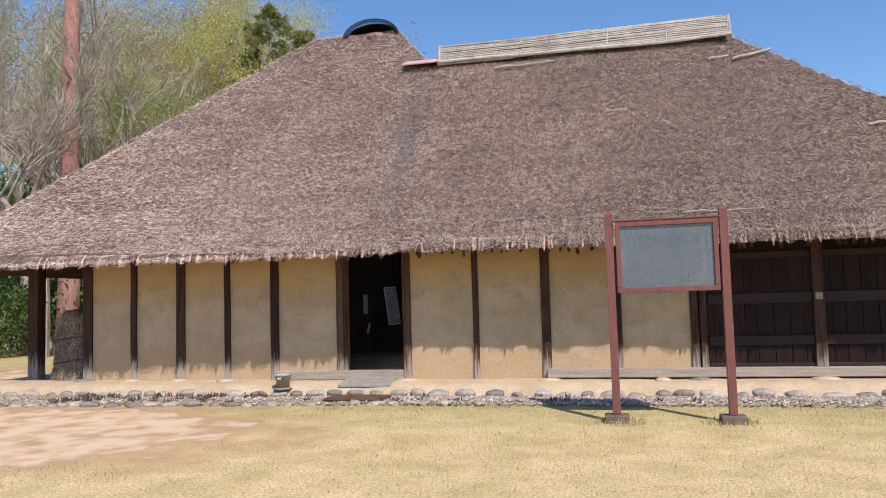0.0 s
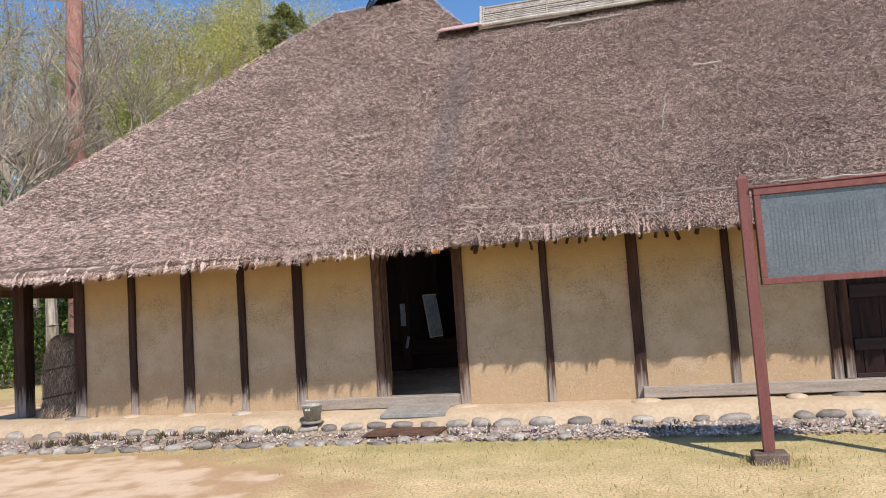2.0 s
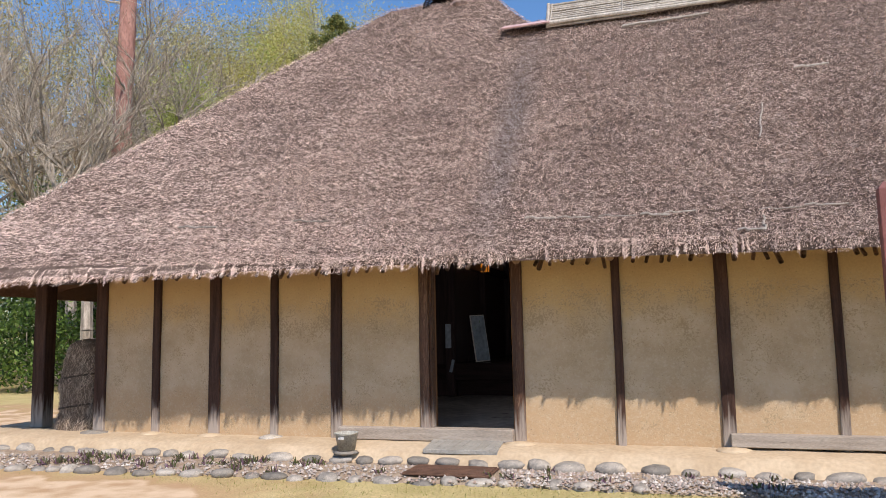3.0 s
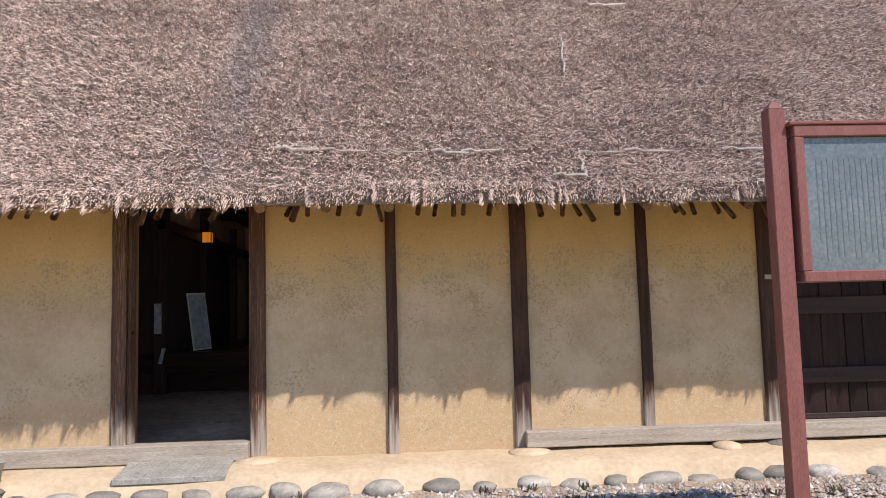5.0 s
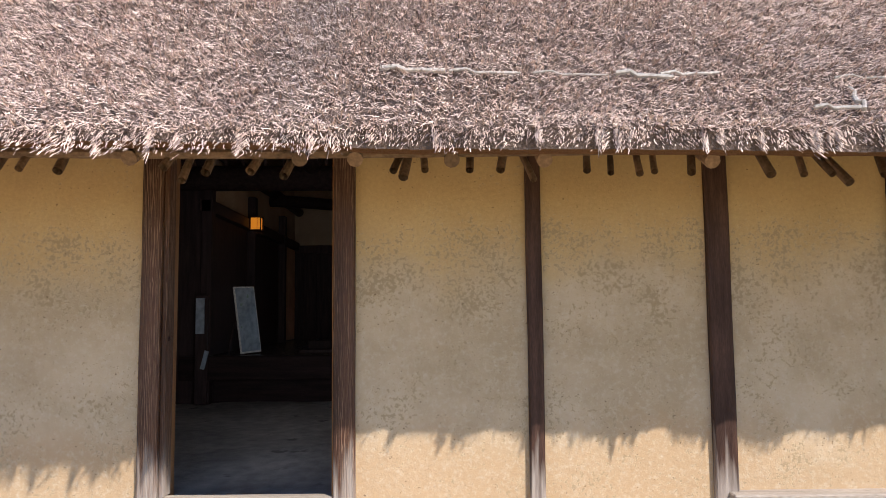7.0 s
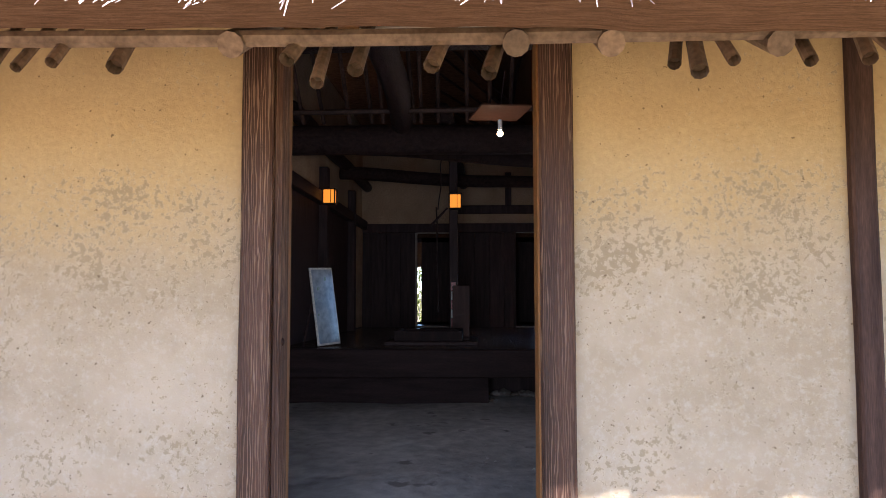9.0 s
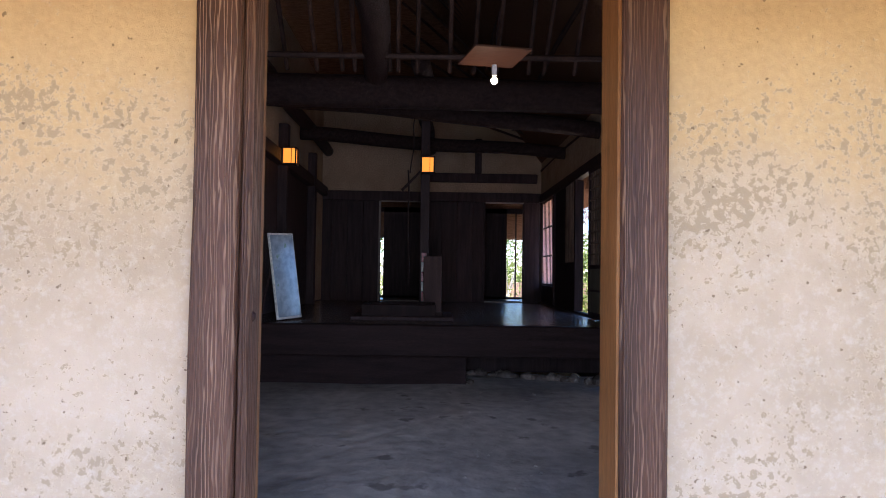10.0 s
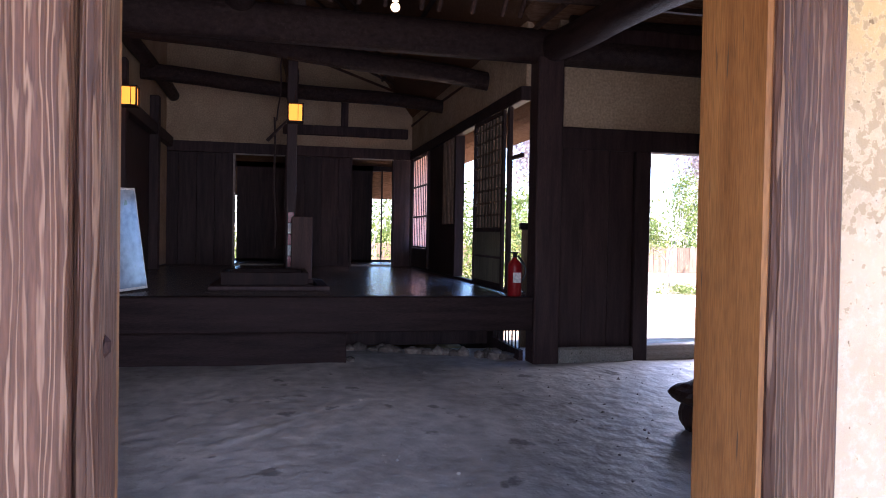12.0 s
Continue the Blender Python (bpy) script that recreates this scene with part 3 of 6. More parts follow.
for (a0, a1, _), (b0, b1, _) in zip(POSTS, POSTS[1:]):
    if b0 == -3.275:
        continue
    bm = box(a1 - 0.01, b0 + 0.01, WY, WY + WT, 0.20, 2.95, 0)
    part("plaster_panel", bm, M["plaster"], wall)
for i, (a, b, what) in enumerate(POSTS):
    bm = bmesh.new()
    w = 0.5 * (b - a)
    steps = 14
    rings = []
    for k in range(steps + 1):
        z = 0.22 + (2.80 - 0.22) * k / steps
        c = (a + b) / 2 + 0.008 * noise.noise(Vector((i * 5, z * 1.2, 0)))
        y0 = 11.825 + 0.006 * noise.noise(Vector((i * 5, z * 1.5, 4)))
        g = 0.010
        h = w * (1 + 0.04 * noise.noise(Vector((i * 9, z * 2, 2))))
        rings.append([bm.verts.new(q + (z,)) for q in ((c - h + g, y0), (c + h - g, y0), (c + h, y0 + g), (c + h, 12.02), (c - h, 12.02), (c - h, y0 + g))])
    for r0, r1 in zip(rings, rings[1:]):
        for k in range(6):
            bm.faces.new((r0[k], r0[(k + 1) % 6], r1[(k + 1) % 6], r1[k]))
    bm.faces.new(rings[0][::-1])
    bm.faces.new(rings[-1])
    part("post", bm, M["grained"] if what == "door" else M["post"], wall)

# ---- front wall: sills, jambs, lintels ----
part("sill_beam", box(-5.56, -3.278, 11.74, 11.94, 0.255, 0.405, 0.008), M["sill"], wall, "weathered grey timber sill")
part("sill_beam", box(-0.865, 6.6, 11.73, 11.94, 0.275, 0.415, 0.008), M["sill"], wall, "weathered grey timber sill")
part("foundation_strip", box(-9.6, -4.4, 11.90, 12.0, 0.0, 0.26, 0), M["earth"], wall)
part("foundation_strip", box(-3.3, 6.6, 11.90, 12.0, 0.0, 0.28, 0), M["earth"], wall)
door = tagged(new("door_1"), "open doorway with worn brown jambs", "doorway", kind="structure")
part("jamb", box(-4.346, -4.312, 11.858, 11.99, 0.40, 2.62, 0.008), M["grained"], door)
part("jamb_back", box(-4.47, -4.33, 12.02, 12.10, 0.30, 2.62, 0.006), M["jamb"], door)
part("jamb_lining", box(-3.283, -3.2, 11.842, 12.05, 0.40, 2.62, 0.006), M["jamb"], door)
part("lintel", box(-4.40, -3.18, 11.92, 12.06, 2.70, 2.86, 0.006), M["jamb"], door)
part("wall_plate", box(-9.6, 6.7, 11.9, 12.05, 2.80, 3.0, 0.01), M["post"], wall)
pale = thing("pale_plank", (-3.4, 11.60, 2.545), "short pale plank lodged under the eave", "plank")
part("plank", box(-0.55, 0.32, -0.04, 0.04, -0.012, 0.012, 0.003), M["sill"], pale)

# knot on the door jamb
part("knot", lump(0.010, 0.012, 0.018, 4, 0.2, 1), M["board"], door).location = (-4.312, 11.90, 1.37)

# boarded sliding doors
doors = tagged(new("door_2"), "closed dark boarded sliding doors with rails", "door", kind="structure")
bx = 1.50
rng_b = random.Random(5)
while bx < 6.5:
    w = rng_b.uniform(0.17, 0.24)
    part("plank", box(bx + 0.003, bx + w - 0.003, 11.885 + rng_b.uniform(0, 0.006), 11.92, 0.415, 2.5, 0.004), M["board"], doors)
    bx += w
for z0, z1, y in ((0.42, 0.47, 11.86), (0.74, 0.885, 11.845), (1.37, 1.53, 11.85), (2.06, 2.16, 11.85), (2.36, 2.5, 11.84)):
    for x0, x1 in ((1.62, 3.115), (3.285, 4.85)):
        part("rail", box(x0, x1, y, 11.89, z0, z1, 0.006), M["rail"], doors)
for x0, x1 in ((1.50, 1.60), (3.12, 3.28), (4.85, 5.0), (6.5, 6.65)):
    part("stile", box(x0, x1, 11.815, 11.93, 0.415, 2.8, 0.008), M["post"], doors)
part("latch", box(3.15, 3.25, 11.80, 11.82, 1.41, 1.52, 0.003), M["sill"], doors, "pale wooden latch plate")
tag = part("latch", box(1.395, 1.475, 11.80, 11.822, 1.70, 1.745, 0.003), M["sill"], wall, "small pale wooden plate")

# ---- plinth, kerb stones, gravel ----
bm = bmesh.new()
px = [-12.0 + 0.25 * i for i in range(75)]
prof = ((12.0, 0.255), (11.7, 0.245), (11.45, 0.225), (11.35, 0.195), (11.28, 0.12), (11.22, 0.03))
rows = [[bm.verts.new((x, y + 0.03 * noise.noise(Vector((x * 1.3, y, 0))), max(0.0, z + 0.022 * noise.noise(Vector((x * 1.7, y * 3, 1))) + 0.01 * noise.noise(Vector((x * 6, y * 6, 1)))))) for x in px] for y, z in prof]
for r0, r1 in zip(rows, rows[1:]):
    for i in range(len(px) - 1):
        bm.faces.new((r1[i], r1[i + 1], r0[i + 1], r0[i]))
tagged(part("plinth", bm, M["earth"], smooth=True), "pale packed clay plinth along the house front", "plinth", kind="structure")
bm = bmesh.new()
px = [-12.0 + 0.2 * i for i in range(96)]
prof = ((11.4, 0.06), (11.1, 0.055), (10.8, 0.04), (10.62, 0.025), (10.5, -0.02))
rows = [[bm.verts.new((x, y - (0.04 * (-3 - x) if x < -3 else 0) * (11.4 - y) / 0.9, z + 0.015 * noise.noise(Vector((x * 3, y * 3, 1))))) for x in px] for y, z in prof]
for r0, r1 in zip(rows, rows[1:]):
    for i in range(len(px) - 1):
        bm.faces.new((r1[i], r1[i + 1], r0[i + 1], r0[i]))
tagged(part("gravel_bed", bm, M["soil"], smooth=True), "gravelly soil strip between the kerb stones", "gravel", kind="structure")

STONES = []
for s in range(8):
    b = lump(0.5, 0.5, 0.5, s + 2, 0.28, 2, 0.75)
    me = bpy.data.meshes.new("stone")
    b.to_mesh(me)
    b.free()
    me.materials.append(M["stone"])
    me.polygons.foreach_set("use_smooth", [True] * len(me.polygons))
    STONES.append(me)
rng_s = random.Random(11)


def stone_row(name, label, x0, x1, yline, zc, size, gap):
    row = tagged(new(name), label, "kerb stones", kind="structure")
    x = x0
    while x < x1:
        w = rng_s.uniform(*size)
        o = new("stone", rng_s.choice(STONES))
        o.parent = row
        o.location = (x + w / 2, yline(x) + rng_s.uniform(-0.03, 0.03), zc + rng_s.uniform(-0.035, 0.012))
        o.scale = (w, rng_s.uniform(0.20, 0.27), rng_s.uniform(0.13, 0.19) * (0.75 + 0.8 * w))
        o.rotation_euler = (rng_s.uniform(-0.15, 0.15), rng_s.uniform(-0.1, 0.1), rng_s.uniform(-0.2, 0.2) + rng_s.choice((0, math.pi)))
        x += w + rng_s.uniform(*gap)
    return row


stone_row("kerb_stones", "row of rounded grey river stones edging the plinth", -12.0, 6.5, lambda x: 11.27, 0.08, (0.20, 0.40), (0.0, 0.16))
low_line = lambda x: 10.58 - (0.055 * (-3 - x) if x < -3 else 0)
stone_row("lower_kerb_stones", "lower row of rounded river stones beside the lawn", -12.0, -1.6, low_line, 0.012, (0.15, 0.34), (0.0, 0.12))

rng = np.random.default_rng(21)
n = 5200
octa = np.array([(1, 0, 0), (-1, 0, 0), (0, 1, 0), (0, -1, 0), (0, 0, 1), (0, 0, -1)], float)
tri = np.array([(0, 2, 4), (2, 1, 4), (1, 3, 4), (3, 0, 4), (2, 0, 5), (1, 2, 5), (3, 1, 5), (0, 3, 5)])
gxp = np.where(rng.random(n) < 0.72, rng.uniform(-3.2, 6, n), rng.uniform(-11.5, -3.2, n))
gyp = rng.uniform(10.45, 11.2, n) - np.where(gxp < -3, 0.03 * (-3 - gxp), 0)
sc = rng.uniform(0.010, 0.032, n)
v = octa[None] * sc[:, None, None] * rng.uniform(0.6, 1.3, (n, 6, 3))
ang = rng.uniform(0, 6.28, n)
c, s = np.cos(ang)[:, None], np.sin(ang)[:, None]
v = np.stack([v[..., 0] * c - v[..., 1] * s, v[..., 0] * s + v[..., 1] * c, v[..., 2] * 0.8], -1)
v += np.stack([gxp, gyp, 0.055 + 0 * gxp - 0.06 * np.clip((10.75 - gyp), 0, 1)], 1)[:, None]
me = bpy.data.meshes.new("gravel")
me.from_pydata(v.reshape(-1, 3).tolist(), [], (np.arange(n)[:, None, None] * 6 + tri[None]).reshape(-1, 3).tolist())
tagged(mesh_object("gravel", me, M["gravel"]), "loose grey and pinkish gravel along the house", "gravel", kind="stuff")

# ---- step slab, mat, bucket, loose footing stones ----
slab = thing("step_slab", (-3.84, 11.57, 0.022), "patterned concrete step slab leaning on the doorstep", "step")
bm = bmesh.new()
for (x, y, z) in ((-0.42, -0.26, 0.205), (0.47, -0.24, 0.205), (0.44, 0.22, 0.262), (-0.44, 0.22, 0.262)):
    bm.verts.new((x, y, z))
bm.verts.ensure_lookup_table()
bm.faces.new(bm.verts)
g = bmesh.ops.extrude_face_region(bm, geom=bm.faces[:])
bmesh.ops.translate(bm, vec=(0, 0, -0.05), verts=[e for e in g["geom"] if isinstance(e, bmesh.types.BMVert)])
bmesh.ops.recalc_face_normals(bm, faces=bm.faces[:])
bmesh.ops.bevel(bm, geom=bm.edges[:], offset=0.006, segments=1, affect="EDGES")
part("slab", bm, M["concrete"], slab)
for k in range(9):
    x = -0.38 + k * 0.095
    part("rib", rod((x, -0.24, 0.207), (x + 0.05, 0.20, 0.261), 0.006, sides=5), M["concrete"], slab)
mat_ = thing("door_mat", (-3.78, 10.89, 0.055), "flat rusty brown door mat on the gravel", "mat")
part("mat", box(-0.48, 0.48, -0.25, 0.25, 0, 0.025, 0.006), M["rust"], mat_)
for k in range(12):
    part("bar", box(-0.46, 0.46, -0.235 + k * 0.0405, -0.215 + k * 0.0405, 0.024, 0.034, 0.002), M["rust"], mat_)

M["bucket"] = material("dull_bucket_metal", (0.36, 0.35, 0.31), (0.46, 0.45, 0.40), 6, 0.6, 0.2, 40, metal=0.2)
M["white"] = material("white_paint", (0.72, 0.70, 0.66), (0.8, 0.78, 0.74), 8, 0.7, 0.1)
bucket = thing("bucket", (-5.22, 11.28, 0.196), "grey bucket with white marks on a flat stone", "bucket")
bm = bmesh.new()
prof = ((0.0, 0.012), (0.125, 0.012), (0.13, 0.0), (0.172, 0.235), (0.180, 0.24), (0.178, 0.252), (0.166, 0.25), (0.124, 0.03), (0.0, 0.03))
sides = 28
rings = [[bm.verts.new((r * math.cos(2 * math.pi * k / sides), r * math.sin(2 * math.pi * k / sides), z)) for k in range(sides)] if r else [bm.verts.new((0, 0, z))] for r, z in prof]
for a, b in zip(rings, rings[1:]):
    for k in range(sides):
        q = [a[k % len(a)], a[(k + 1) % len(a)], b[(k + 1) % len(b)], b[k % len(b)]]
        q = list(dict.fromkeys(q))
        if len(q) > 2:
            bm.faces.new(q)
part("body", bm, M["bucket"], bucket, smooth=True)
bm = bmesh.new()
for k in range(16):
    a0, a1 = math.pi * k / 16, math.pi * (k + 1) / 16
    rod((0.176 * math.cos(a0), -0.02 - 0.17 * math.sin(a0), 0.25 - 0.02 * math.sin(a0)), (0.176 * math.cos(a1), -0.02 - 0.17 * math.sin(a1), 0.25 - 0.02 * math.sin(a1)), 0.005, sides=6, bm=bm)
part("handle", bm, M["bucket"], bucket)
for k, (dx, h) in enumerate(((-0.05, 0.03), (-0.028, 0.04), (0.0, 0.036), (0.02, 0.042))):
    part("mark", box(dx - 0.006, dx + 0.008, -0.1705, -0.158, 0.165, 0.165 + h, 0.001), M["white"], bucket)
bucket.scale = (0.8, 0.8, 0.82)
foot = thing("flat_stone", (-5.22, 11.28, 0.165), "flat grey stone under the bucket", "stone")
part("stone", lump(0.17, 0.14, 0.035, 9, 0.15, 2), M["stone"], foot, smooth=True)
for i, (x, y, w) in enumerate(((-9.46, 11.78, 0.24), (-0.84, 11.74, 0.2), (0.9, 11.70, 0.13), (1.45, 11.72, 0.2), (3.2, 11.72, 0.24), (-7.5, 11.78, 0.2), (-6.55, 11.78, 0.16), (-8.47, 11.78, 0.18), (-3.2, 11.76, 0.2))):
    o = thing("footing_stone", (x, y, 0.235), "flat pale footing stone beneath a post", "stone", "footing stones")
    part("stone", lump(w, 0.16, 0.045, i + 20, 0.2, 2), M["earth"] if i % 3 else M["stone"], o, smooth=True)

# ---- notice sign ----
M["footing"] = material("dirty_dark_concrete", (0.10, 0.075, 0.06), (0.19, 0.145, 0.115), 6, 0.95, 0.7, 50, spec=0.1, depth=0.012)
sign = thing("notice_sign", (0.885, 9.21, 0.0), "red-brown painted timber notice stand with grey panel", "sign")
for x in (-0.675, 0.675):
    bm = box(-0.048, 0.048, -0.045, 0.045, 0.10, 2.57, 0.004)
    t = bm.verts.new((0, 0, 2.63))
    c = [bm.verts.new((a, b, 2.571)) for a, b in ((-0.046, -0.043), (0.046, -0.043), (0.046, 0.043), (-0.046, 0.043))]
    for i in range(4):
        bm.faces.new((c[i], c[(i + 1) % 4], t))
    p = part("post", bm, M["redwood"], sign)
    p.location.x = x
    f = part("footing", box(-0.15, 0.15, -0.12, 0.12, -0.05, 0.10, 0.015), M["footing"], sign)
    f.location.x = x
for name, q in (("frame_rail", (-0.60, 0.60, -0.075, 0.02, 2.40, 2.465)), ("frame_rail", (-0.60, 0.60, -0.085, 0.02, 1.585, 1.645)),
                ("frame_stile", (-0.60, -0.545, -0.075, 0.02, 1.646, 2.399)), ("frame_stile", (0.545, 0.60, -0.075, 0.02, 1.646, 2.399)),
                ("frame_top", (-0.628, 0.628, -0.085, 0.03, 2.466, 2.486))):
    part(name, box(*q, 0.005), M["redwood"], sign)
panel = part("notice_panel", box(-0.544, 0.544, -0.045, -0.02, 1.646, 2.399, 0), M["notice"], sign, "grey-blue panel with faded columns of writing")
bm = bmesh.new()
rl = random.Random(3)
for k in range(30):
    x = 0.475 - k * 0.0325
    if k in (1, 2):
        continue
    z, end = 2.33 - (0.05 if k > 2 else 0), rl.uniform(1.70, 1.82)
    while z > end:
        h = rl.uniform(0.010, 0.018)
        w = rl.uniform(0.003, 0.005)
        box(x - w, x + w, -0.0466, -0.0449, z - h, z, 0, bm)
        z -= h + rl.uniform(0.002, 0.006)
tagged(part("lettering", bm, M["ink"], panel), kind="stuff")

# ---- roof fittings ----
cap = thing("roof_ridge", (-0.28, 14.74, 6.40), "pale bamboo-slatted ridge along the thatch", "ridge", kind="structure")
rr = random.Random(8)
for k in range(11):
    f = k / 10
    y, z = -0.36 + 0.16 * f, 0.03 + 0.40 * f
    x = -2.82
    while x < 2.80:
        e = min(2.84, x + rr.uniform(1.2, 2.6))
        part("bamboo_pole", rod((x, y + rr.uniform(-.008, .008), z + rr.uniform(-.008, .008) + 0.02 * math.sin(x)), (e, y + rr.uniform(-.008, .008), z + rr.uniform(-.01, .01) + 0.02 * math.sin(e)), rr.uniform(0.016, 0.026), sides=7, steps=6, knots=2), M["bamboo"], cap)
        x = e - 0.05 if e < 2.8 else 9
bm = box(-2.80, 2.80, -0.20, 0.20, 0.0, 0.42, 0.02)
part("core", bm, M["thatch_base"], cap)
for k in range(6):
    x = -2.8 + k * 1.12
    part("tie", rod((x, -0.385, 0.03), (x + 0.02, -0.215, 0.45), 0.012, sides=6), M["bamboo"], cap)
part("edge_pole", rod((-2.86, -0.40, 0.02), (2.86, -0.40, 0.0), 0.032, sides=8, steps=14, knots=3, bend=0.05), M["bamboo"], cap)
part("end_pole", rod((-2.84, -0.38, 0.0), (-2.84, -0.2, 0.46), 0.03, sides=8), M["bamboo"], cap)
part("end_pole", rod((2.84, -0.38, 0.0), (2.84, -0.2, 0.46), 0.03, sides=8), M["bamboo"], cap)
M["red_metal"] = material("faded_red_metal", (0.46, 0.27, 0.25), (0.60, 0.43, 0.41), 5, 0.5, 0.1, 40)
flash = thing("roof_flashing", (-3.5, 14.42, 6.52), "faded red metal flashing at the roof valley", "flashing")
bm = box(-0.38, 0.42, -0.16, 0.18, -0.012, 0.012, 0.003)
bmesh.ops.rotate(bm, cent=(0, 0, 0), matrix=Matrix.Rotation(radians(28), 3, "X"), verts=bm.verts)
part("sheet", bm, M["red_metal"], flash)
M["char"] = material("charred_bark", (0.012, 0.010, 0.010), (0.028, 0.023, 0.022), 4, 0.95, 0.4, 30, spec=0.04)
M["gable"] = material("gable_thatch", (0.17, 0.125, 0.11), (0.36, 0.27, 0.24), 14, 0.95, 0.8, 60, (1, 1, 0.4), spec=0.05, depth=0.03)
vent = thing("wing_ridge", (-4.97, 15.62, 7.60), "dark arched bark cover over the wing ridge end", "ridge", kind="structure")
bm = bmesh.new()
arc = [(0.62 * math.cos(math.pi * k / 16), 0.34 * math.sin(math.pi * k / 16) + 0.02) for k in range(17)]
ra = [bm.verts.new((x, 0.05, z)) for x, z in arc] + [bm.verts.new((x, 9.0, z)) for x, z in arc]
for k in range(16):
    bm.faces.new((ra[k], ra[k + 1], ra[k + 18], ra[k + 17]))
bmesh.ops.solidify(bm, geom=bm.faces[:], thickness=0.05)
part("bark_cover", bm, M["char"], vent)
for k in range(34):
    a = math.pi * (k + 0.5) / 34
    c, s = math.cos(a), math.sin(a)
    part("slat", rod((0.56 * c, -0.02, 0.34 * s), (0.66 * c, -0.10, 0.39 * s + 0.02), 0.014, sides=5), M["char"], vent)
for r0, y in ((0.61, -0.05), (0.66, -0.09)):
    bm = bmesh.new()
    pts = [(r0 * math.cos(math.pi * k / 18), y, r0 * 0.63 * math.sin(math.pi * k / 18)) for k in range(19)]
    for p, q in zip(pts, pts[1:]):
        rod(p, q, 0.014, sides=5, bm=bm)
    part("binding", bm, M["char"], vent)
part("mound", lump(0.57, 1.7, 0.33, 6, 0.10, 3), M["gable"], vent).location = (0, 1.55, 0.0)

# bamboo poles and twigs lying on the thatch
for x0, y0, x1, y1, r in ((-2.92, 11.15, -2.57, 11.14, 0.014), (-2.55, 11.14, -2.17, 11.13, 0.009), (-2.1, 11.13, -1.7, 11.12, 0.006), (-1.66, 11.12, -1.36, 11.10, 0.013),
                          (-1.42, 11.12, -1.1, 11.14, 0.009), (-0.49, 11.11, -0.08, 11.12, 0.007), (-0.07, 11.13, 0.33, 11.12, 0.010), (0.75, 11.13, 1.12, 11.14, 0.010),
                          (-0.72, 10.90, -0.45, 10.91, 0.011), (-0.47, 10.89, -0.46, 11.04, 0.012), (-1.95, 14.22, -0.7, 14.28, 0.022), (2.1, 14.0, 2.45, 14.05, 0.02), (2.5, 13.95, 3.2, 14.12, 0.026),
                          (-7.6, 11.2, -7.0, 11.18, 0.012), (-5.9, 11.22, -5.4, 11.2, 0.01), (0.2, 13.0, 0.6, 13.02, 0.014), (-0.35, 12.0, -0.25, 12.5, 0.009), (4.2, 12.4, 4.9, 12.5, 0.02), (1.3, 11.12, 2.4, 11.15, 0.010)):
    o = thing("bamboo_pole", (x0, y0, roof_top(x0, y0)), "weathered pale bamboo pole lying on the thatch", "bamboo pole", "poles on the thatch")
    lift = Vector((0, -0.735, 0.678)) * (0.035 + r)
    part("pole", rod(lift, Vector((x1 - x0, y1 - y0, roof_top(x1, y1) - roof_top(x0, y0))) + lift, r, r * 0.85, 7, steps=5, knots=2, bend=0.03), M["bamboo"], o)

def pipe(p, q, r0, **kw):
    """A bamboo pole with a hollow lower end."""
    bm = rod(p, q, r0, **kw)
    end = bm.faces[-1] if not bm.faces.ensure_lookup_table() else None
    bmesh.ops.inset_region(bm, faces=[end], thickness=r0 * 0.35)
    bmesh.ops.translate(bm, vec=(Vector(p) - Vector(q)).normalized() * 0.05, verts=end.verts[:])
    return bm


# rafter ends below the eave
rr = random.Random(17)
rafters = tagged(new("eave_rafters"), "smoked bamboo rafter ends poking below the eave", "rafters", kind="structure")


def rafter_end(x, drop=0.0, lean=None):
    y1 = rr.uniform(11.26, 11.36)
    z1 = 2.335 + front_drop(x) - 0.085 + rr.uniform(-0.012, 0.012) - drop
    sk = rr.uniform(-0.22, 0.10) if lean is None else lean
    part("rafter", pipe((x - sk * 1.2, y1 + 0.75, z1 + 0.82), (x, y1, z1), rr.uniform(0.017, 0.026), sides=9, steps=3, knots=3), M["smoked"], rafters)


def pole_end(x):
    part("pole_end", rod((x, 12.0, 2.70 + front_drop(x)), (x, 11.3, 2.315 + front_drop(x)), 0.045, sides=11, steps=2), M["smoked"], rafters)


SEEN = (-5.2, -5.1, -4.93, -4.74, -4.15, -4.06, -3.93, -3.67, -3.48, -2.87, -2.81, -2.69, -2.44, -2.27, -2.08, -1.78, -1.64, -1.48, -1.40,
        -1.18, -0.74, -0.56, -0.42, -0.29, -0.08, 0.40, 0.48, 0.58, 0.77, 0.91)
for x in SEEN:
    rafter_end(x, 0.045 if x in (-5.2, -4.06, -3.48, -2.81, -2.08, -0.29, 0.91) else 0.0, 0.18 if x in (-2.08, -0.42, -0.29, 0.48, 0.91) else None)
for x in (-4.34, -3.39, -3.08, -2.54, -2.02, -1.08, 0.17, 1.05):
    pole_end(x)
for x0, x1 in ((-12.0, -5.4), (1.2, 6.5)):
    x = x0
    while x < x1:
        for k in range(rr.choice((1, 2, 2, 3))):
            rafter_end(x + k * rr.uniform(0.07, 0.12), rr.uniform(0, 0.04))
        if rr.random() < 0.35:
            pole_end(x + 0.2)
        x += rr.uniform(0.28, 0.5)
part("eave_purlin", rod((-12.2, 11.30, 2.50), (6.8, 11.30, 2.33), 0.03, sides=8, steps=30, bend=0.08), M["smoked"], rafters)

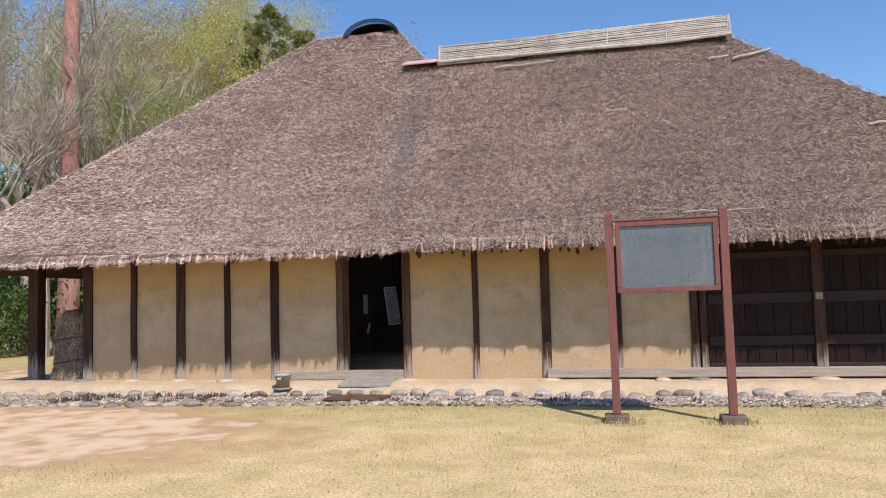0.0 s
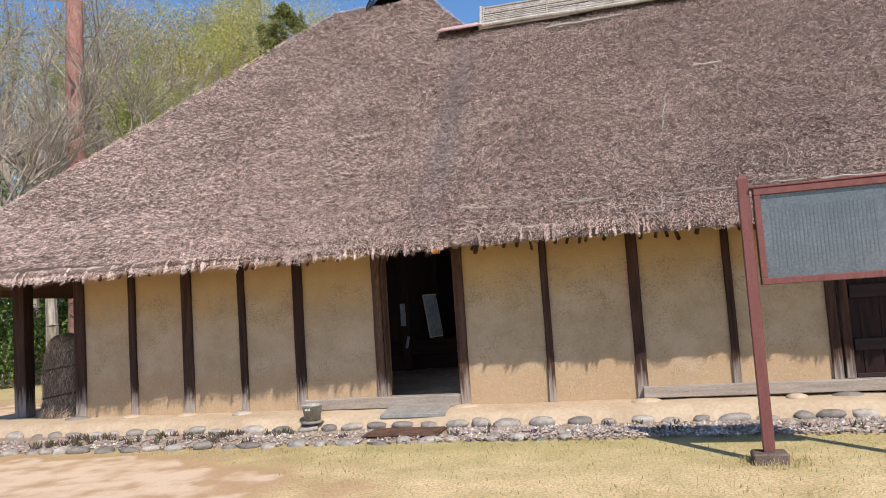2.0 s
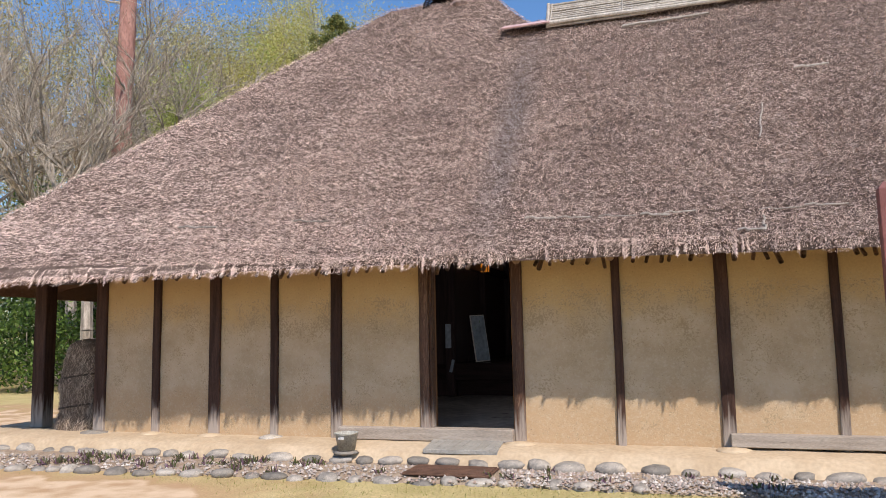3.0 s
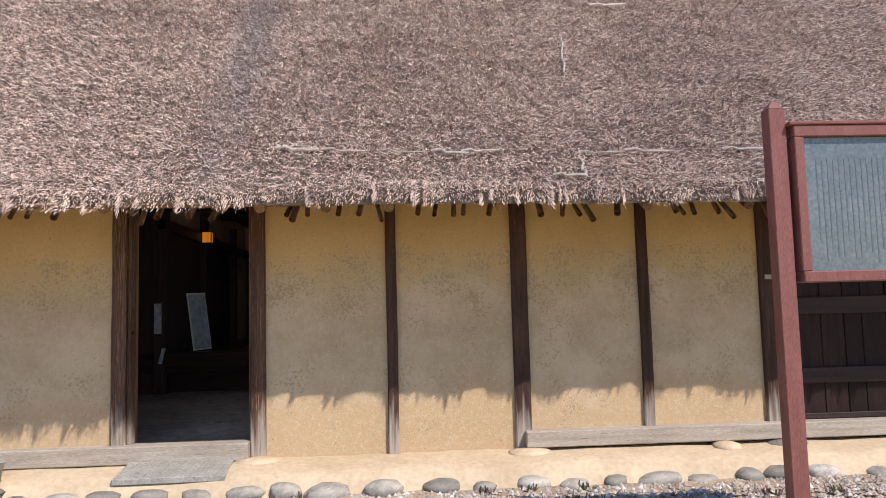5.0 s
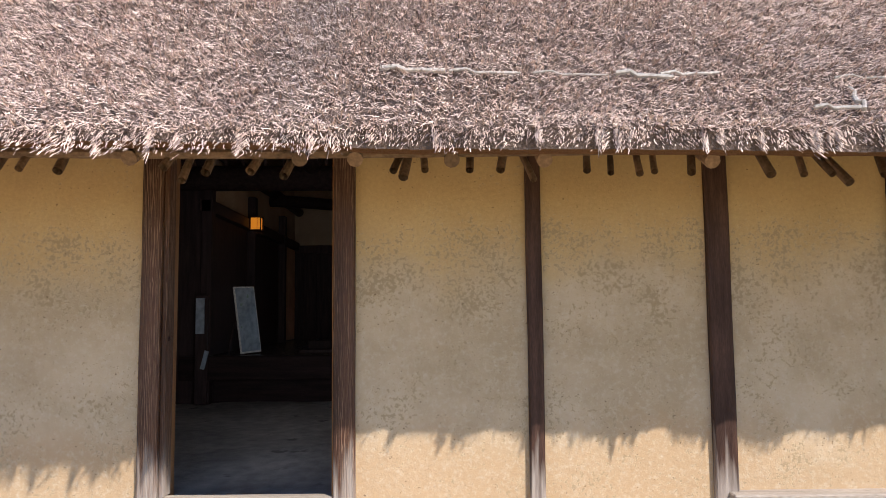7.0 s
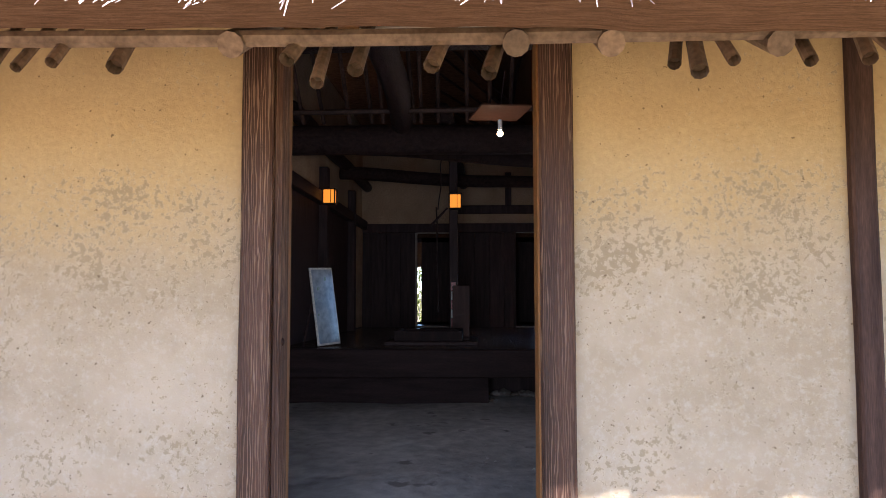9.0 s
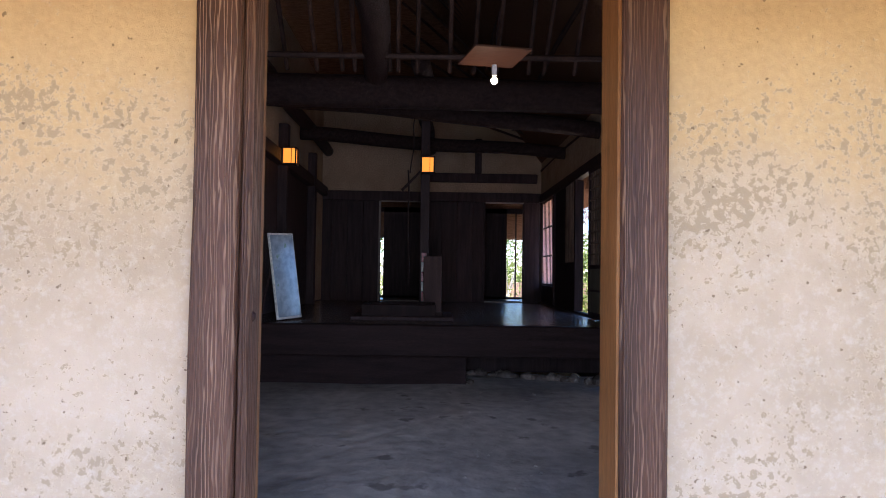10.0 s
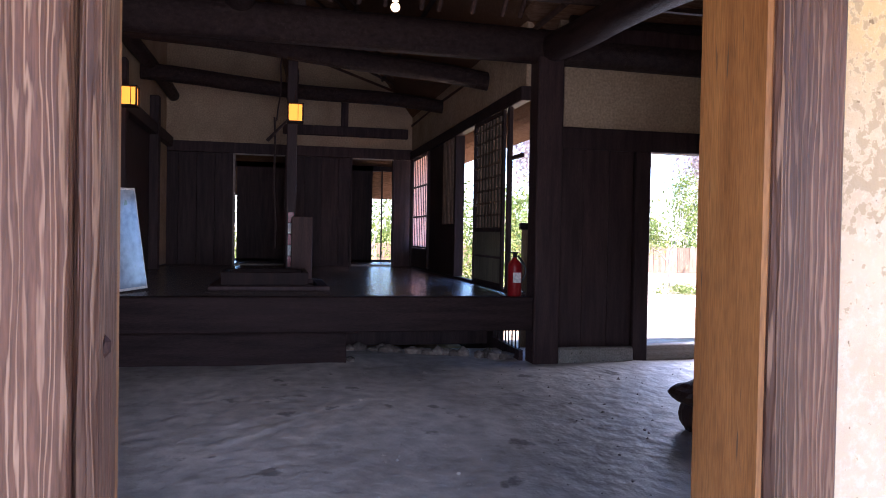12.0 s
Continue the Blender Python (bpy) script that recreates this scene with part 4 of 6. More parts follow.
# ---- porch post and straw bundle ----
porch = tagged(new("porch_post"), "free-standing dark timber porch post on a stone", "post", kind="structure")
part("post", box(-11.16, -10.92, 12.24, 12.46, 0.22, 2.75, 0.012), M["post"], porch)
part("beam", box(-11.3, -9.4, 12.26, 12.44, 2.46, 2.66, 0.012), M["post"], porch)
part("rear_post", box(-10.35, -10.2, 14.2, 14.35, 0.1, 3.2, 0.01), M["post"], porch)
o = thing("footing_stone", (-11.0, 12.3, 0.12), "flat pale footing stone beneath a post", "stone", "footing stones")
part("stone", lump(0.36, 0.28, 0.11, 31, 0.15, 2, 0.8), M["stone"], o, smooth=True)
M["bale"] = palette("bundle_straw", [(0.14, 0.10, 0.075), (0.30, 0.225, 0.17), (0.45, 0.35, 0.265), (0.62, 0.50, 0.385)], 0.9, scale=3)
M["bale_core"] = material("bundle_core", (0.11, 0.08, 0.06), (0.20, 0.15, 0.11), 9, 0.95, 0.8, 80, (4, 4, 1), depth=0.02)
M["rope"] = material("rope", (0.06, 0.045, 0.035), (0.10, 0.075, 0.055), 20, 0.9, 0.3)
bale = thing("straw_bundle", (-10.02, 12.06, 0.235), "tall grey-brown bound straw bundle leaning on the corner post", "straw bundle")
bm = bmesh.new()
prof = ((0.0, 0.36), (0.12, 0.38), (0.30, 0.33), (0.55, 0.35), (0.72, 0.40), (0.80, 0.37), (1.02, 0.36), (1.25, 0.31), (1.33, 0.22), (1.36, 0.0))
sides = 30
bale_r = lambda a, z, r: r * (1 + 0.10 * noise.noise(Vector((math.cos(a) * 2, math.sin(a) * 2, z * 3)))) 
rings = [[bm.verts.new((0.22 * z * 0.5 + bale_r(2 * math.pi * k / sides, z, r) * math.cos(2 * math.pi * k / sides), 0.62 * bale_r(2 * math.pi * k / sides, z, r) * math.sin(2 * math.pi * k / sides), z)) for k in range(sides)] if r else [bm.verts.new((0.15, 0, z))] for z, r in prof]
for a, b in zip(rings, rings[1:]):
    for k in range(sides):
        q = list(dict.fromkeys([a[k], a[(k + 1) % sides], b[(k + 1) % len(b)], b[k % len(b)]]))
        bm.faces.new(q)
bm.faces.new(rings[0][::-1])
part("core", bm, M["bale_core"], bale, smooth=True)
rng = np.random.default_rng(5)
n = 3500
za = rng.uniform(0.02, 1.3, n)
aa = rng.uniform(math.pi, 2 * math.pi, n)
ra = np.interp(za, [p[0] for p in prof], [p[1] for p in prof]) * 1.01
base = np.stack([0.11 * za + ra * np.cos(aa), 0.62 * ra * np.sin(aa), za], 1)
out = np.stack([np.cos(aa), np.sin(aa), 0 * aa], 1)
wy = np.stack([-np.sin(aa), np.cos(aa), 0 * aa], 1)
tilt = rng.normal(0, 1.0, n)[:, None]
d = (np.array((0, 0, -1.0))[None] * np.cos(tilt) + wy * np.sin(tilt)) * rng.uniform(0.04, 0.12, n)[:, None]
tagged(mesh_object("straw_cover", strips_mesh("straw_cover", base, base + d + out * 0.02, wy * 0.004, out * 0.004), M["bale"], bale), kind="stuff")
for z, r in ((0.36, 0.35), (0.80, 0.38)):
    bm = bmesh.new()
    pts = [(0.11 * z + r * 1.04 * math.cos(2 * math.pi * k / 24), 0.64 * r * math.sin(2 * math.pi * k / 24), z + 0.05 * math.cos(2 * math.pi * k / 24)) for k in range(25)]
    for p, q in zip(pts, pts[1:]):
        rod(p, q, 0.014, sides=6, bm=bm)
    part("rope", bm, M["rope"], bale)

# ---- outer walls that close the house ----
M["inner_plaster"] = material("smoked_clay_plaster", (0.40, 0.29, 0.185), (0.50, 0.38, 0.25), 2, 0.95, 0.3, 40, spec=0.05)
M["dark"] = material("sooty_wood", (0.024, 0.0125, 0.012), (0.06, 0.033, 0.031), 2, 0.6, 0.3, 25, (8, 8, 0.8), rand=0.2)
for name, q in (("wall_west", (-9.6, -9.45, 12.0, 25.0, 0.0, 3.4)), ("wall_east", (6.55, 6.7, 11.95, 17.9, 0.0, 3.4))):
    tagged(part(name, box(*q, 0), M["inner_plaster"]), "clay plaster house wall", "wall", kind="structure")

# ---- inside: floors ----
M["dirt"] = material("trodden_earth_floor", (0.30, 0.28, 0.262), (0.52, 0.49, 0.455), 0.9, 0.65, 0.9, 7, (1, 0.8, 1), spec=0.4, c3=(0.19, 0.175, 0.16), spots=0.055, depth=0.035, fine_amount=0.26)
M["floorboard"] = material("polished_dark_floorboard", (0.12, 0.093, 0.08), (0.20, 0.16, 0.138), 2, 0.26, 0.15, 25, (8, 0.6, 8), rand=0.25, spec=0.5, depth=0.002)
M["paper"] = palette("shoji_paper", [(0.80, 0.62, 0.57), (0.86, 0.70, 0.64)], 0.9, through_light=0.85)
bm = bmesh.new()
xs = [-9.45 + 0.22 * i for i in range(73)]
ys = [12.0 + 0.22 * i for i in range(32)]
vv = [[bm.verts.new((x, y, 0.27 + 0.03 * noise.noise(Vector((x * 0.9, y * 0.9, 0))) + 0.014 * noise.noise(Vector((x * 3.3, y * 3.3, 4))))) for x in xs] for y in ys]
for r0, r1 in zip(vv, vv[1:]):
    for i in range(len(xs) - 1):
        bm.faces.new((r0[i], r0[i + 1], r1[i + 1], r1[i]))
tagged(part("floor_earth", bm, M["dirt"], smooth=True), "grey uneven trodden earth floor", "floor", kind="structure")
M["smoke_black"] = material("smoke_blackened_wood", (0.018, 0.011, 0.0105), (0.038, 0.023, 0.022), 2, 0.7, 0.3, 25, (0.8, 8, 8), spec=0.12)
floor = tagged(new("floor"), "raised floor of dark polished boards", "floor", kind="structure")
fx = -6.0
while fx < -1.66:
    w = min(0.245, -1.63 - fx)
    part("plank", box(fx + 0.002, fx + w - 0.002, 17.96, 24.6, 0.89, 0.93, 0.003), M["floorboard"], floor)
    fx += 0.245
part("floor_beam", box(-6.3, -1.56, 17.78, 17.955, 0.60, 0.935, 0.012), M["smoke_black"], floor)
part("fascia", box(-6.3, -3.4, 17.99, 18.03, 0.26, 0.60, 0.004), M["smoke_black"], floor)
part("fascia", box(-6.3, -1.6, 19.2, 19.25, 0.26, 0.88, 0.004), M["dark"], floor)
part("rear_floor", box(-9.4, -1.5, 24.62, 27.0, 0.85, 0.93, 0), M["floorboard"], floor)
M["rubble"] = material("dusty_dark_rubble", (0.09, 0.075, 0.065), (0.20, 0.17, 0.145), 4, 0.95, 0.6, 40, rand=0.5, spec=0.1)
for i in range(18):
    o = thing("rubble_stone", (-3.35 + 1.7 * ((i * 0.618) % 1), 18.1 + 0.8 * ((i * 0.377) % 1), 0.29), "rough grey stone lying under the raised floor", "stone", "rubble under the floor")
    part("stone", lump(0.06 + 0.07 * ((i * 0.73) % 1), 0.08, 0.035 + 0.05 * ((i * 0.31) % 1), i + 50, 0.35, 1), M["rubble"], o)

# ---- inside: walls ----
wing = tagged(new("wall_wing_east"), "dark timber and clay wall with open sliding doors", "wall", kind="structure")
X0, X1 = -1.63, -1.50
part("base_boards", box(X0, X1, 18.95, 24.6, 0.05, 0.93, 0), M["dark"], wing)
part("base_boards", box(X0, X0 + 0.04, 18.0, 18.95, 0.66, 0.93, 0), M["dark"], wing)
part("base_boards", box(X0, X0 + 0.04, 18.0, 18.95, 0.05, 0.37, 0), M["dark"], wing)
for i in range(8):
    part("vent_slat", box(X0 + 0.012, X0 + 0.020, 18.04 + i * 0.118, 18.065 + i * 0.118, 0.37, 0.66, 0), M["dark"], wing)
part("upper_plaster", box(X0 + 0.02, X1 - 0.02, 18.0, 24.6, 3.08, 4.6, 0), M["inner_plaster"], wing)
part("lintel", box(X0 - 0.03, X0 + 0.08, 18.0, 24.6, 2.93, 3.08, 0.008), M["dark"], wing)
part("sill", box(X0 - 0.02, X0 + 0.06, 18.0, 24.6, 0.92, 0.965, 0.005), M["dark"], wing)
part("panel", box(X0 + 0.02, X1 - 0.02, 20.87, 22.88, 0.96, 2.93, 0), M["dark"], wing)
part("panel", box(X0 + 0.02, X1 - 0.02, 22.88, 24.6, 0.96, 1.29, 0), M["dark"], wing)
for y in (18.43, 19.70, 20.87, 22.84, 24.45):
    part("stile", box(X0 - 0.02, X0 + 0.03, y, y + 0.06, 0.95, 2.94, 0.005), M["dark"], wing)
for k in range(9):
    part("lattice_slat", box(X0 - 0.005, X0 + 0.02, 21.0 + k * 0.09, 21.03 + k * 0.09, 1.70, 2.93, 0.003), M["smoked"], wing)
part("transom_bar", box(X0, X0 + 0.04, 18.07, 18.42, 2.36, 2.40, 0.004), M["dark"], wing)
post = tagged(part("corner_post", box(-1.56, -1.29, 17.76, 18.02, 0.25, 3.34, 0.015), M["dark"]), "thick dark timber corner post", "post", kind="structure")
win = tagged(new("window_1"), "paper shoji window with thin timber bars", "window", kind="structure")
part("pane", box(X0 + 0.045, X0 + 0.048, 22.92, 24.45, 1.30, 2.92, 0), M["paper"], win)
for k in range(10):
    part("bar", box(X0 + 0.034, X0 + 0.042, 22.95 + k * 0.163, 22.985 + k * 0.163, 1.30, 2.92, 0.001), M["dark"], win)
for z in (1.30, 1.84, 2.38, 2.89):
    part("bar", box(X0 + 0.02, X0 + 0.033, 22.92, 24.45, z, z + 0.03, 0.002), M["dark"], win)
lat = thing("sliding_door", (X0 - 0.045, 18.50, 0.966), "dark lattice sliding door with a boarded lower panel", "door")
for y in (0.0, 1.18):
    part("stile", box(-0.015, 0.02, y, y + 0.05, 0, 1.95, 0.004), M["dark"], lat)
for z in (0.0, 0.62, 1.90):
    part("rail", box(-0.014, 0.018, 0.05, 1.18, z, z + 0.05, 0.004), M["dark"], lat)
part("rail", box(-0.014, 0.018, 0.05, 1.18, 0.32, 0.345, 0.004), M["dark"], lat)
M["greenwood"] = material("faded_greenish_board", (0.15, 0.135, 0.09), (0.24, 0.22, 0.15), 3, 0.6, 0.3, 30, (8, 8, 1))
part("lower_panel", box(0.0, 0.008, 0.05, 1.18, 0.05, 0.62, 0), M["greenwood"], lat)
for k in range(8):
    part("slat", box(-0.008, 0.012, 0.15 + k * 0.13, 0.172 + k * 0.13, 0.67, 1.90, 0.002), M["smoked"], lat)
for k in range(8):
    part("cross_bar", box(-0.006, 0.016, 0.05, 1.18, 0.80 + k * 0.145, 0.822 + k * 0.145, 0), M["smoked"], lat)
part("backing", box(0.018, 0.020, 0.05, 1.18, 0.67, 1.90, 0), M["greenwood"], lat)

back = tagged(new("wall_wing_back"), "dark boarded wall below smoked clay plaster", "wall", kind="structure")
for x0, x1 in ((-6.1, -4.84), (-3.91, -2.75), (-1.94, -1.5)):
    bx = x0
    while bx < x1 - 0.01:
        w = min(0.31, x1 - bx)
        part("plank", box(bx + 0.002, bx + w - 0.002, 24.6, 24.64, 0.93, 3.0, 0.003), M["dark"], back)
        bx += w
part("upper_plaster", box(-6.1, -1.5, 24.6, 24.7, 3.12, 4.9, 0), M["inner_plaster"], back)
part("lintel", box(-6.1, -1.62, 24.52, 24.7, 2.93, 3.12, 0.008), M["dark"], back)
part("tie_beam", box(-4.0, -1.7, 24.50, 24.6, 3.32, 3.50, 0.01), M["dark"], back)
part("king_post", box(-2.95, -2.82, 24.51, 24.6, 3.50, 4.2, 0.006), M["dark"], back)
for x in (-4.86, -3.95, -2.77, -1.97):
    part("stile", box(x, x + 0.04, 24.56, 24.68, 0.93, 2.93, 0.004), M["sill"] if x == -4.86 else M["dark"], back)
for x0, x1 in ((-4.82, -3.95), (-2.73, -1.97)):
    part("head_rail", box(x0, x1, 24.50, 24.56, 2.905, 2.93, 0.003), M["sill"], back)
    part("threshold", box(x0, x1, 24.58, 24.75, 0.93, 0.955, 0.003), M["sill"], back)
for x0, x1 in ((-9.45, -5.06), (-4.905, -2.06), (-1.58, -1.4)):
    part("north_boards", box(x0, x1, 26.9, 27.0, 0.0, 3.4, 0), M["dark"], back)
part("north_boards", box(-5.06, -1.58, 26.9, 27.0, 0.0, 0.97, 0), M["dark"], back)
part("north_boards", box(-5.06, -1.58, 26.9, 27.0, 2.9, 3.4, 0), M["dark"], back)
part("window_bar", box(-1.86, -1.83, 26.93, 26.97, 0.97, 2.9, 0), M["dark"], back)
part("side_boards", box(-1.5, -1.4, 24.6, 27.0, 0.0, 3.6, 0), M["dark"], back)

left = tagged(new("wall_wing_west"), "dark panels and clay plaster along the raised room", "wall", kind="structure")
part("panel", box(-6.1, -6.0, 17.9, 24.6, 0.26, 3.1, 0), M["dark"], left)
part("upper_plaster", box(-6.1, -6.0, 17.9, 24.6, 3.1, 5.2, 0), M["inner_plaster"], left)
part("plaster_strip", box(-6.0, -5.98, 23.0, 24.55, 0.95, 3.0, 0), M["inner_plaster"], left)
for y in (17.8, 20.3, 22.85):
    part("post", box(-6.02, -5.86, y, y + 0.16, 0.26, 3.6, 0.01), M["dark"], left)
part("beam", box(-6.05, -5.88, 17.8, 24.6, 3.0, 3.18, 0.01), M["dark"], left)
part("front_panel", box(-9.45, -6.0, 17.85, 17.95, 0.26, 4.0, 0), M["dark"], left)

rear = tagged(new("wall_earth_room_back"), "dark boards below clay plaster with an open door", "wall", kind="structure")
for x0, x1 in ((-1.29, -0.46), (0.80, 6.55)):
    bx = x0
    while bx < x1 - 0.01:
        w = min(0.28, x1 - bx)
        part("plank", box(bx + 0.002, bx + w - 0.002, 17.88, 17.93, 0.26, 2.55, 0.003), M["dark"], rear)
        bx += w
    part("backing", box(x0, x1, 17.94, 17.99, 0.2, 2.55, 0), M["dark"], rear)
part("upper_plaster", box(-1.29, 6.55, 17.9, 18.0, 2.66, 3.75, 0), M["inner_plaster"], rear)
part("lintel", box(-1.29, 6.55, 17.85, 18.0, 2.44, 2.66, 0.008), M["dark"], rear)
part("head_beam", box(-1.29, 6.55, 17.72, 17.9, 3.46, 3.66, 0.012), M["dark"], rear)
part("sill", box(-0.46, 0.80, 17.84, 18.02, 0.2, 0.43, 0.01), M["sill"], rear)
for x0, x1 in ((-0.46, -0.29), (0.66, 0.80)):
    part("jamb", box(x0, x1, 17.82, 18.01, 0.26, 2.44, 0.008), M["dark"], rear)
part("base_stone_course", box(-1.29, -0.46, 17.78, 17.88, 0.2, 0.42, 0.02), M["concrete"], rear)

# ---- inside: roof timbers ----
M["log"] = material("sooty_log", (0.018, 0.0095, 0.0085), (0.05, 0.029, 0.025), 3, 0.5, 0.9, 22, (6, 1, 8), spec=0.2, c3=(0.085, 0.055, 0.045), spots=0.05, depth=0.015)
beams = tagged(new("ceiling_beams"), "heavy bent sooty log beams under the roof", "beams", kind="structure")
for p, q, r0, r1, b in (((-9.4, 17.85, 3.50), (6.5, 17.85, 3.40), 0.19, 0.16, 0.06), ((-6.0, 19.5, 3.80), (-1.5, 19.5, 3.42), 0.13, 0.11, 0.05),
                        ((-6.0, 22.0, 3.78), (-1.5, 22.0, 3.52), 0.12, 0.10, 0.05), ((-1.42, 18.0, 3.46), (-1.15, 12.0, 3.15), 0.15, 0.12, 0.05),
                        ((-4.4, 17.9, 3.65), (-4.2, 12.0, 3.5), 0.13, 0.12, 0.1), ((-5.87, 18.0, 3.93), (-5.87, 24.5, 3.89), 0.11, 0.10, 0.04), ((-9.4, 15.0, 3.75), (6.5, 15.0, 3.7), 0.14, 0.13, 0.2),
                        ((-3.95, 18.0, 3.85), (-3.85, 24.5, 3.95), 0.11, 0.10, 0.1), ((-1.2, 17.85, 3.7), (6.5, 17.85, 3.65), 0.1, 0.1, 0.05)):
    part("beam", rod(p, q, r0, r1, 14, steps=22, bend=b, seed=p[1]), M["log"], beams, smooth=True)
bm = bmesh.new()
rr = random.Random(23)
x = -9.3
while x < 6.4:
    if x < -1.75:
        rod((x, 14.8, roof_top(x, 14.8) - 0.67), (x + rr.uniform(-.1, .1), 17.45, 3.6), 0.024, sides=6, bm=bm)
    else:
        rod((x, 14.8, roof_top(x, 14.8) - 0.67), (x + rr.uniform(-.1, .1), 16.3, roof_top(x, 16.3) - 0.55), 0.024, sides=6, bm=bm)
    rod((x, 14.7, roof_top(x, 14.7) - 0.67), (x, 12.1, roof_top(x, 12.1) - 0.70), 0.024, sides=6, bm=bm)
    x += rr.uniform(0.2, 0.32)
y = 18.2
while y < 26.5:
    rod((-4.4, y, roof_top(-4.4, y) - 0.67), (-1.68, y + rr.uniform(-.1, .1), 4.11), 0.024, sides=6, bm=bm)
    y += rr.uniform(0.2, 0.32)
for z in (3.6, 4.4, 5.2):
    d = (6.62 - 0.72 - z) / 1.085
    rod((-9, 14.75 + d, z), (6, 14.75 + d, z), 0.03, sides=6, steps=14, bend=0.05, bm=bm)
    xx = NX - (z + 0.72 - 3.05) / 1.235
    rod((xx, 17, z), (xx, 26.5, z), 0.03, sides=6, steps=14, bend=0.05, bm=bm)
M["soot"] = material("sooty_bamboo", (0.035, 0.017, 0.012), (0.085, 0.043, 0.029), 5, 0.7, 0.3, 40, island=0.3)
tagged(part("ceiling", bm, M["soot"]), "smoked bamboo rafters under the thatch", "rafters", kind="structure")

# ---- inside: things ----
M["amber"] = glow("lantern_paper", (1.0, 0.32, 0.025), 0.36)
M["bulb"] = glow("lit_bulb", (1.0, 0.66, 0.30), 6)


def lantern(at, hang):
    o = thing("lantern", at, "small square timber lantern glowing amber", "lantern", "amber lanterns")
    h = 0.092
    part("paper", box(-h + 0.012, h - 0.012, -h + 0.012, h - 0.012, -0.10, 0.10, 0), M["amber"], o)
    for a in (-1, 1):
        for b in (-1, 1):
            part("frame_post", box(a * h - 0.009, a * h + 0.009, b * h - 0.009, b * h + 0.009, -0.12, 0.12, 0.002), M["dark"], o)
    for z in (-0.118, 0.105):
        part("frame_ring", box(-h - 0.009, h + 0.009, -h - 0.009, h + 0.009, z, z + 0.014, 0.002), M["dark"], o)
    part("mullion", box(0.026, 0.034, -h + 0.003, -h + 0.011, -0.10, 0.10, 0), M["dark"], o)
    part("hanger", rod((0, 0, 0.12), hang, 0.008, sides=6), M["dark"], o)
    return o


lantern((-5.78, 20.05, 3.09), (-0.10, 0, 0.25))
lantern((-3.87, 20.27, 3.03), (0, 0.09, 0.3))
o = thing("bare_bulb", (-3.31, 15.78, 3.08), "lit bare bulb below a reddish plywood sheet", "lamp")
bm = bmesh.new()
bmesh.ops.create_icosphere(bm, subdivisions=3, radius=0.030)
part("bulb", bm, M["bulb"], o, smooth=True)
part("socket", rod((0, 0, 0.04), (0, 0, 0.13), 0.022, sides=10), M["white"], o)
M["ply"] = material("reddish_plywood", (0.085, 0.035, 0.02), (0.13, 0.058, 0.034), 3, 0.6, 0.2, 30, (1, 6, 6))
bm = box(-0.25, 0.25, -0.19, 0.19, -0.008, 0.008, 0.003)
bmesh.ops.rotate(bm, cent=(0, 0, 0), matrix=Euler((radians(-8), radians(-3), radians(20))).to_matrix(), verts=bm.verts)
bmesh.ops.translate(bm, vec=(0, 0, 0.20), verts=bm.verts)
part("reflector_sheet", bm, M["ply"], o)
part("cable", rod((0, 0, 0.21), (0.05, 0.1, 0.62), 0.006, sides=6), M["dark"], o)
lamp = new("bulb_light", bpy.data.lights.new("bulb_light", "POINT"))
lamp.data.energy, lamp.data.color, lamp.data.shadow_soft_size = 0.8, (1.0, 0.72, 0.42), 0.05
lamp.location = (-3.31, 15.78, 3.0)

# pale blue of reflected window light is put into the print's base colour
M["gloss_panel"] = material("glossy_print_painted_reflection", (0.30, 0.37, 0.45), (0.46, 0.52, 0.58), 2.5, 0.12, 0.0, 10, c3=(0.30, 0.40, 0.33), spots=0.06, spec=0.6)
o = thing("display_board", (-5.43, 18.40, 0.93), "white-framed glossy display board leaning on an easel", "display board")
bm = box(-0.21, 0.21, -0.012, 0.012, 0.02, 1.02, 0.004)
part("frame", bm, M["white"], o)
part("print", box(-0.19, 0.19, -0.016, -0.0125, 0.045, 0.995, 0), M["gloss_panel"], o)
part("easel_leg", rod((-0.15, 0.02, 0.7), (-0.18, 0.30, 0.0), 0.012, sides=6), M["dark"], o)
part("easel_leg", rod((0.15, 0.02, 0.7), (0.18, 0.30, 0.0), 0.012, sides=6), M["dark"], o)
o.rotation_euler = (radians(-8), radians(-2), radians(60))
o = thing("notice_stand", (-5.92, 17.52, 0.29), "narrow dark stand with two small pale notices", "display board")
part("notice", box(-0.06, 0.06, -0.01, 0.01, 0.97, 1.46, 0.003), M["gloss_panel"], o)
bm = box(-0.03, 0.03, -0.01, 0.01, -0.13, 0.13, 0.003)
bmesh.ops.rotate(bm, cent=(0, 0, 0), matrix=Euler((0, radians(14), 0)).to_matrix(), verts=bm.verts)
bmesh.ops.translate(bm, vec=(0.07, 0, 0.61), verts=bm.verts)
part("small_notice", bm, M["gloss_panel"], o)
part("stand", box(-0.07, 0.10, 0.013, 0.05, 0.0, 1.50, 0.003), M["dark"], o)

M["red"] = material("extinguisher_red", (0.22, 0.008, 0.01), (0.28, 0.012, 0.014), 3, 0.3, 0.0)
M["black"] = material("black_plastic", (0.015, 0.015, 0.015), (0.03, 0.03, 0.03), 3, 0.4, 0.0)


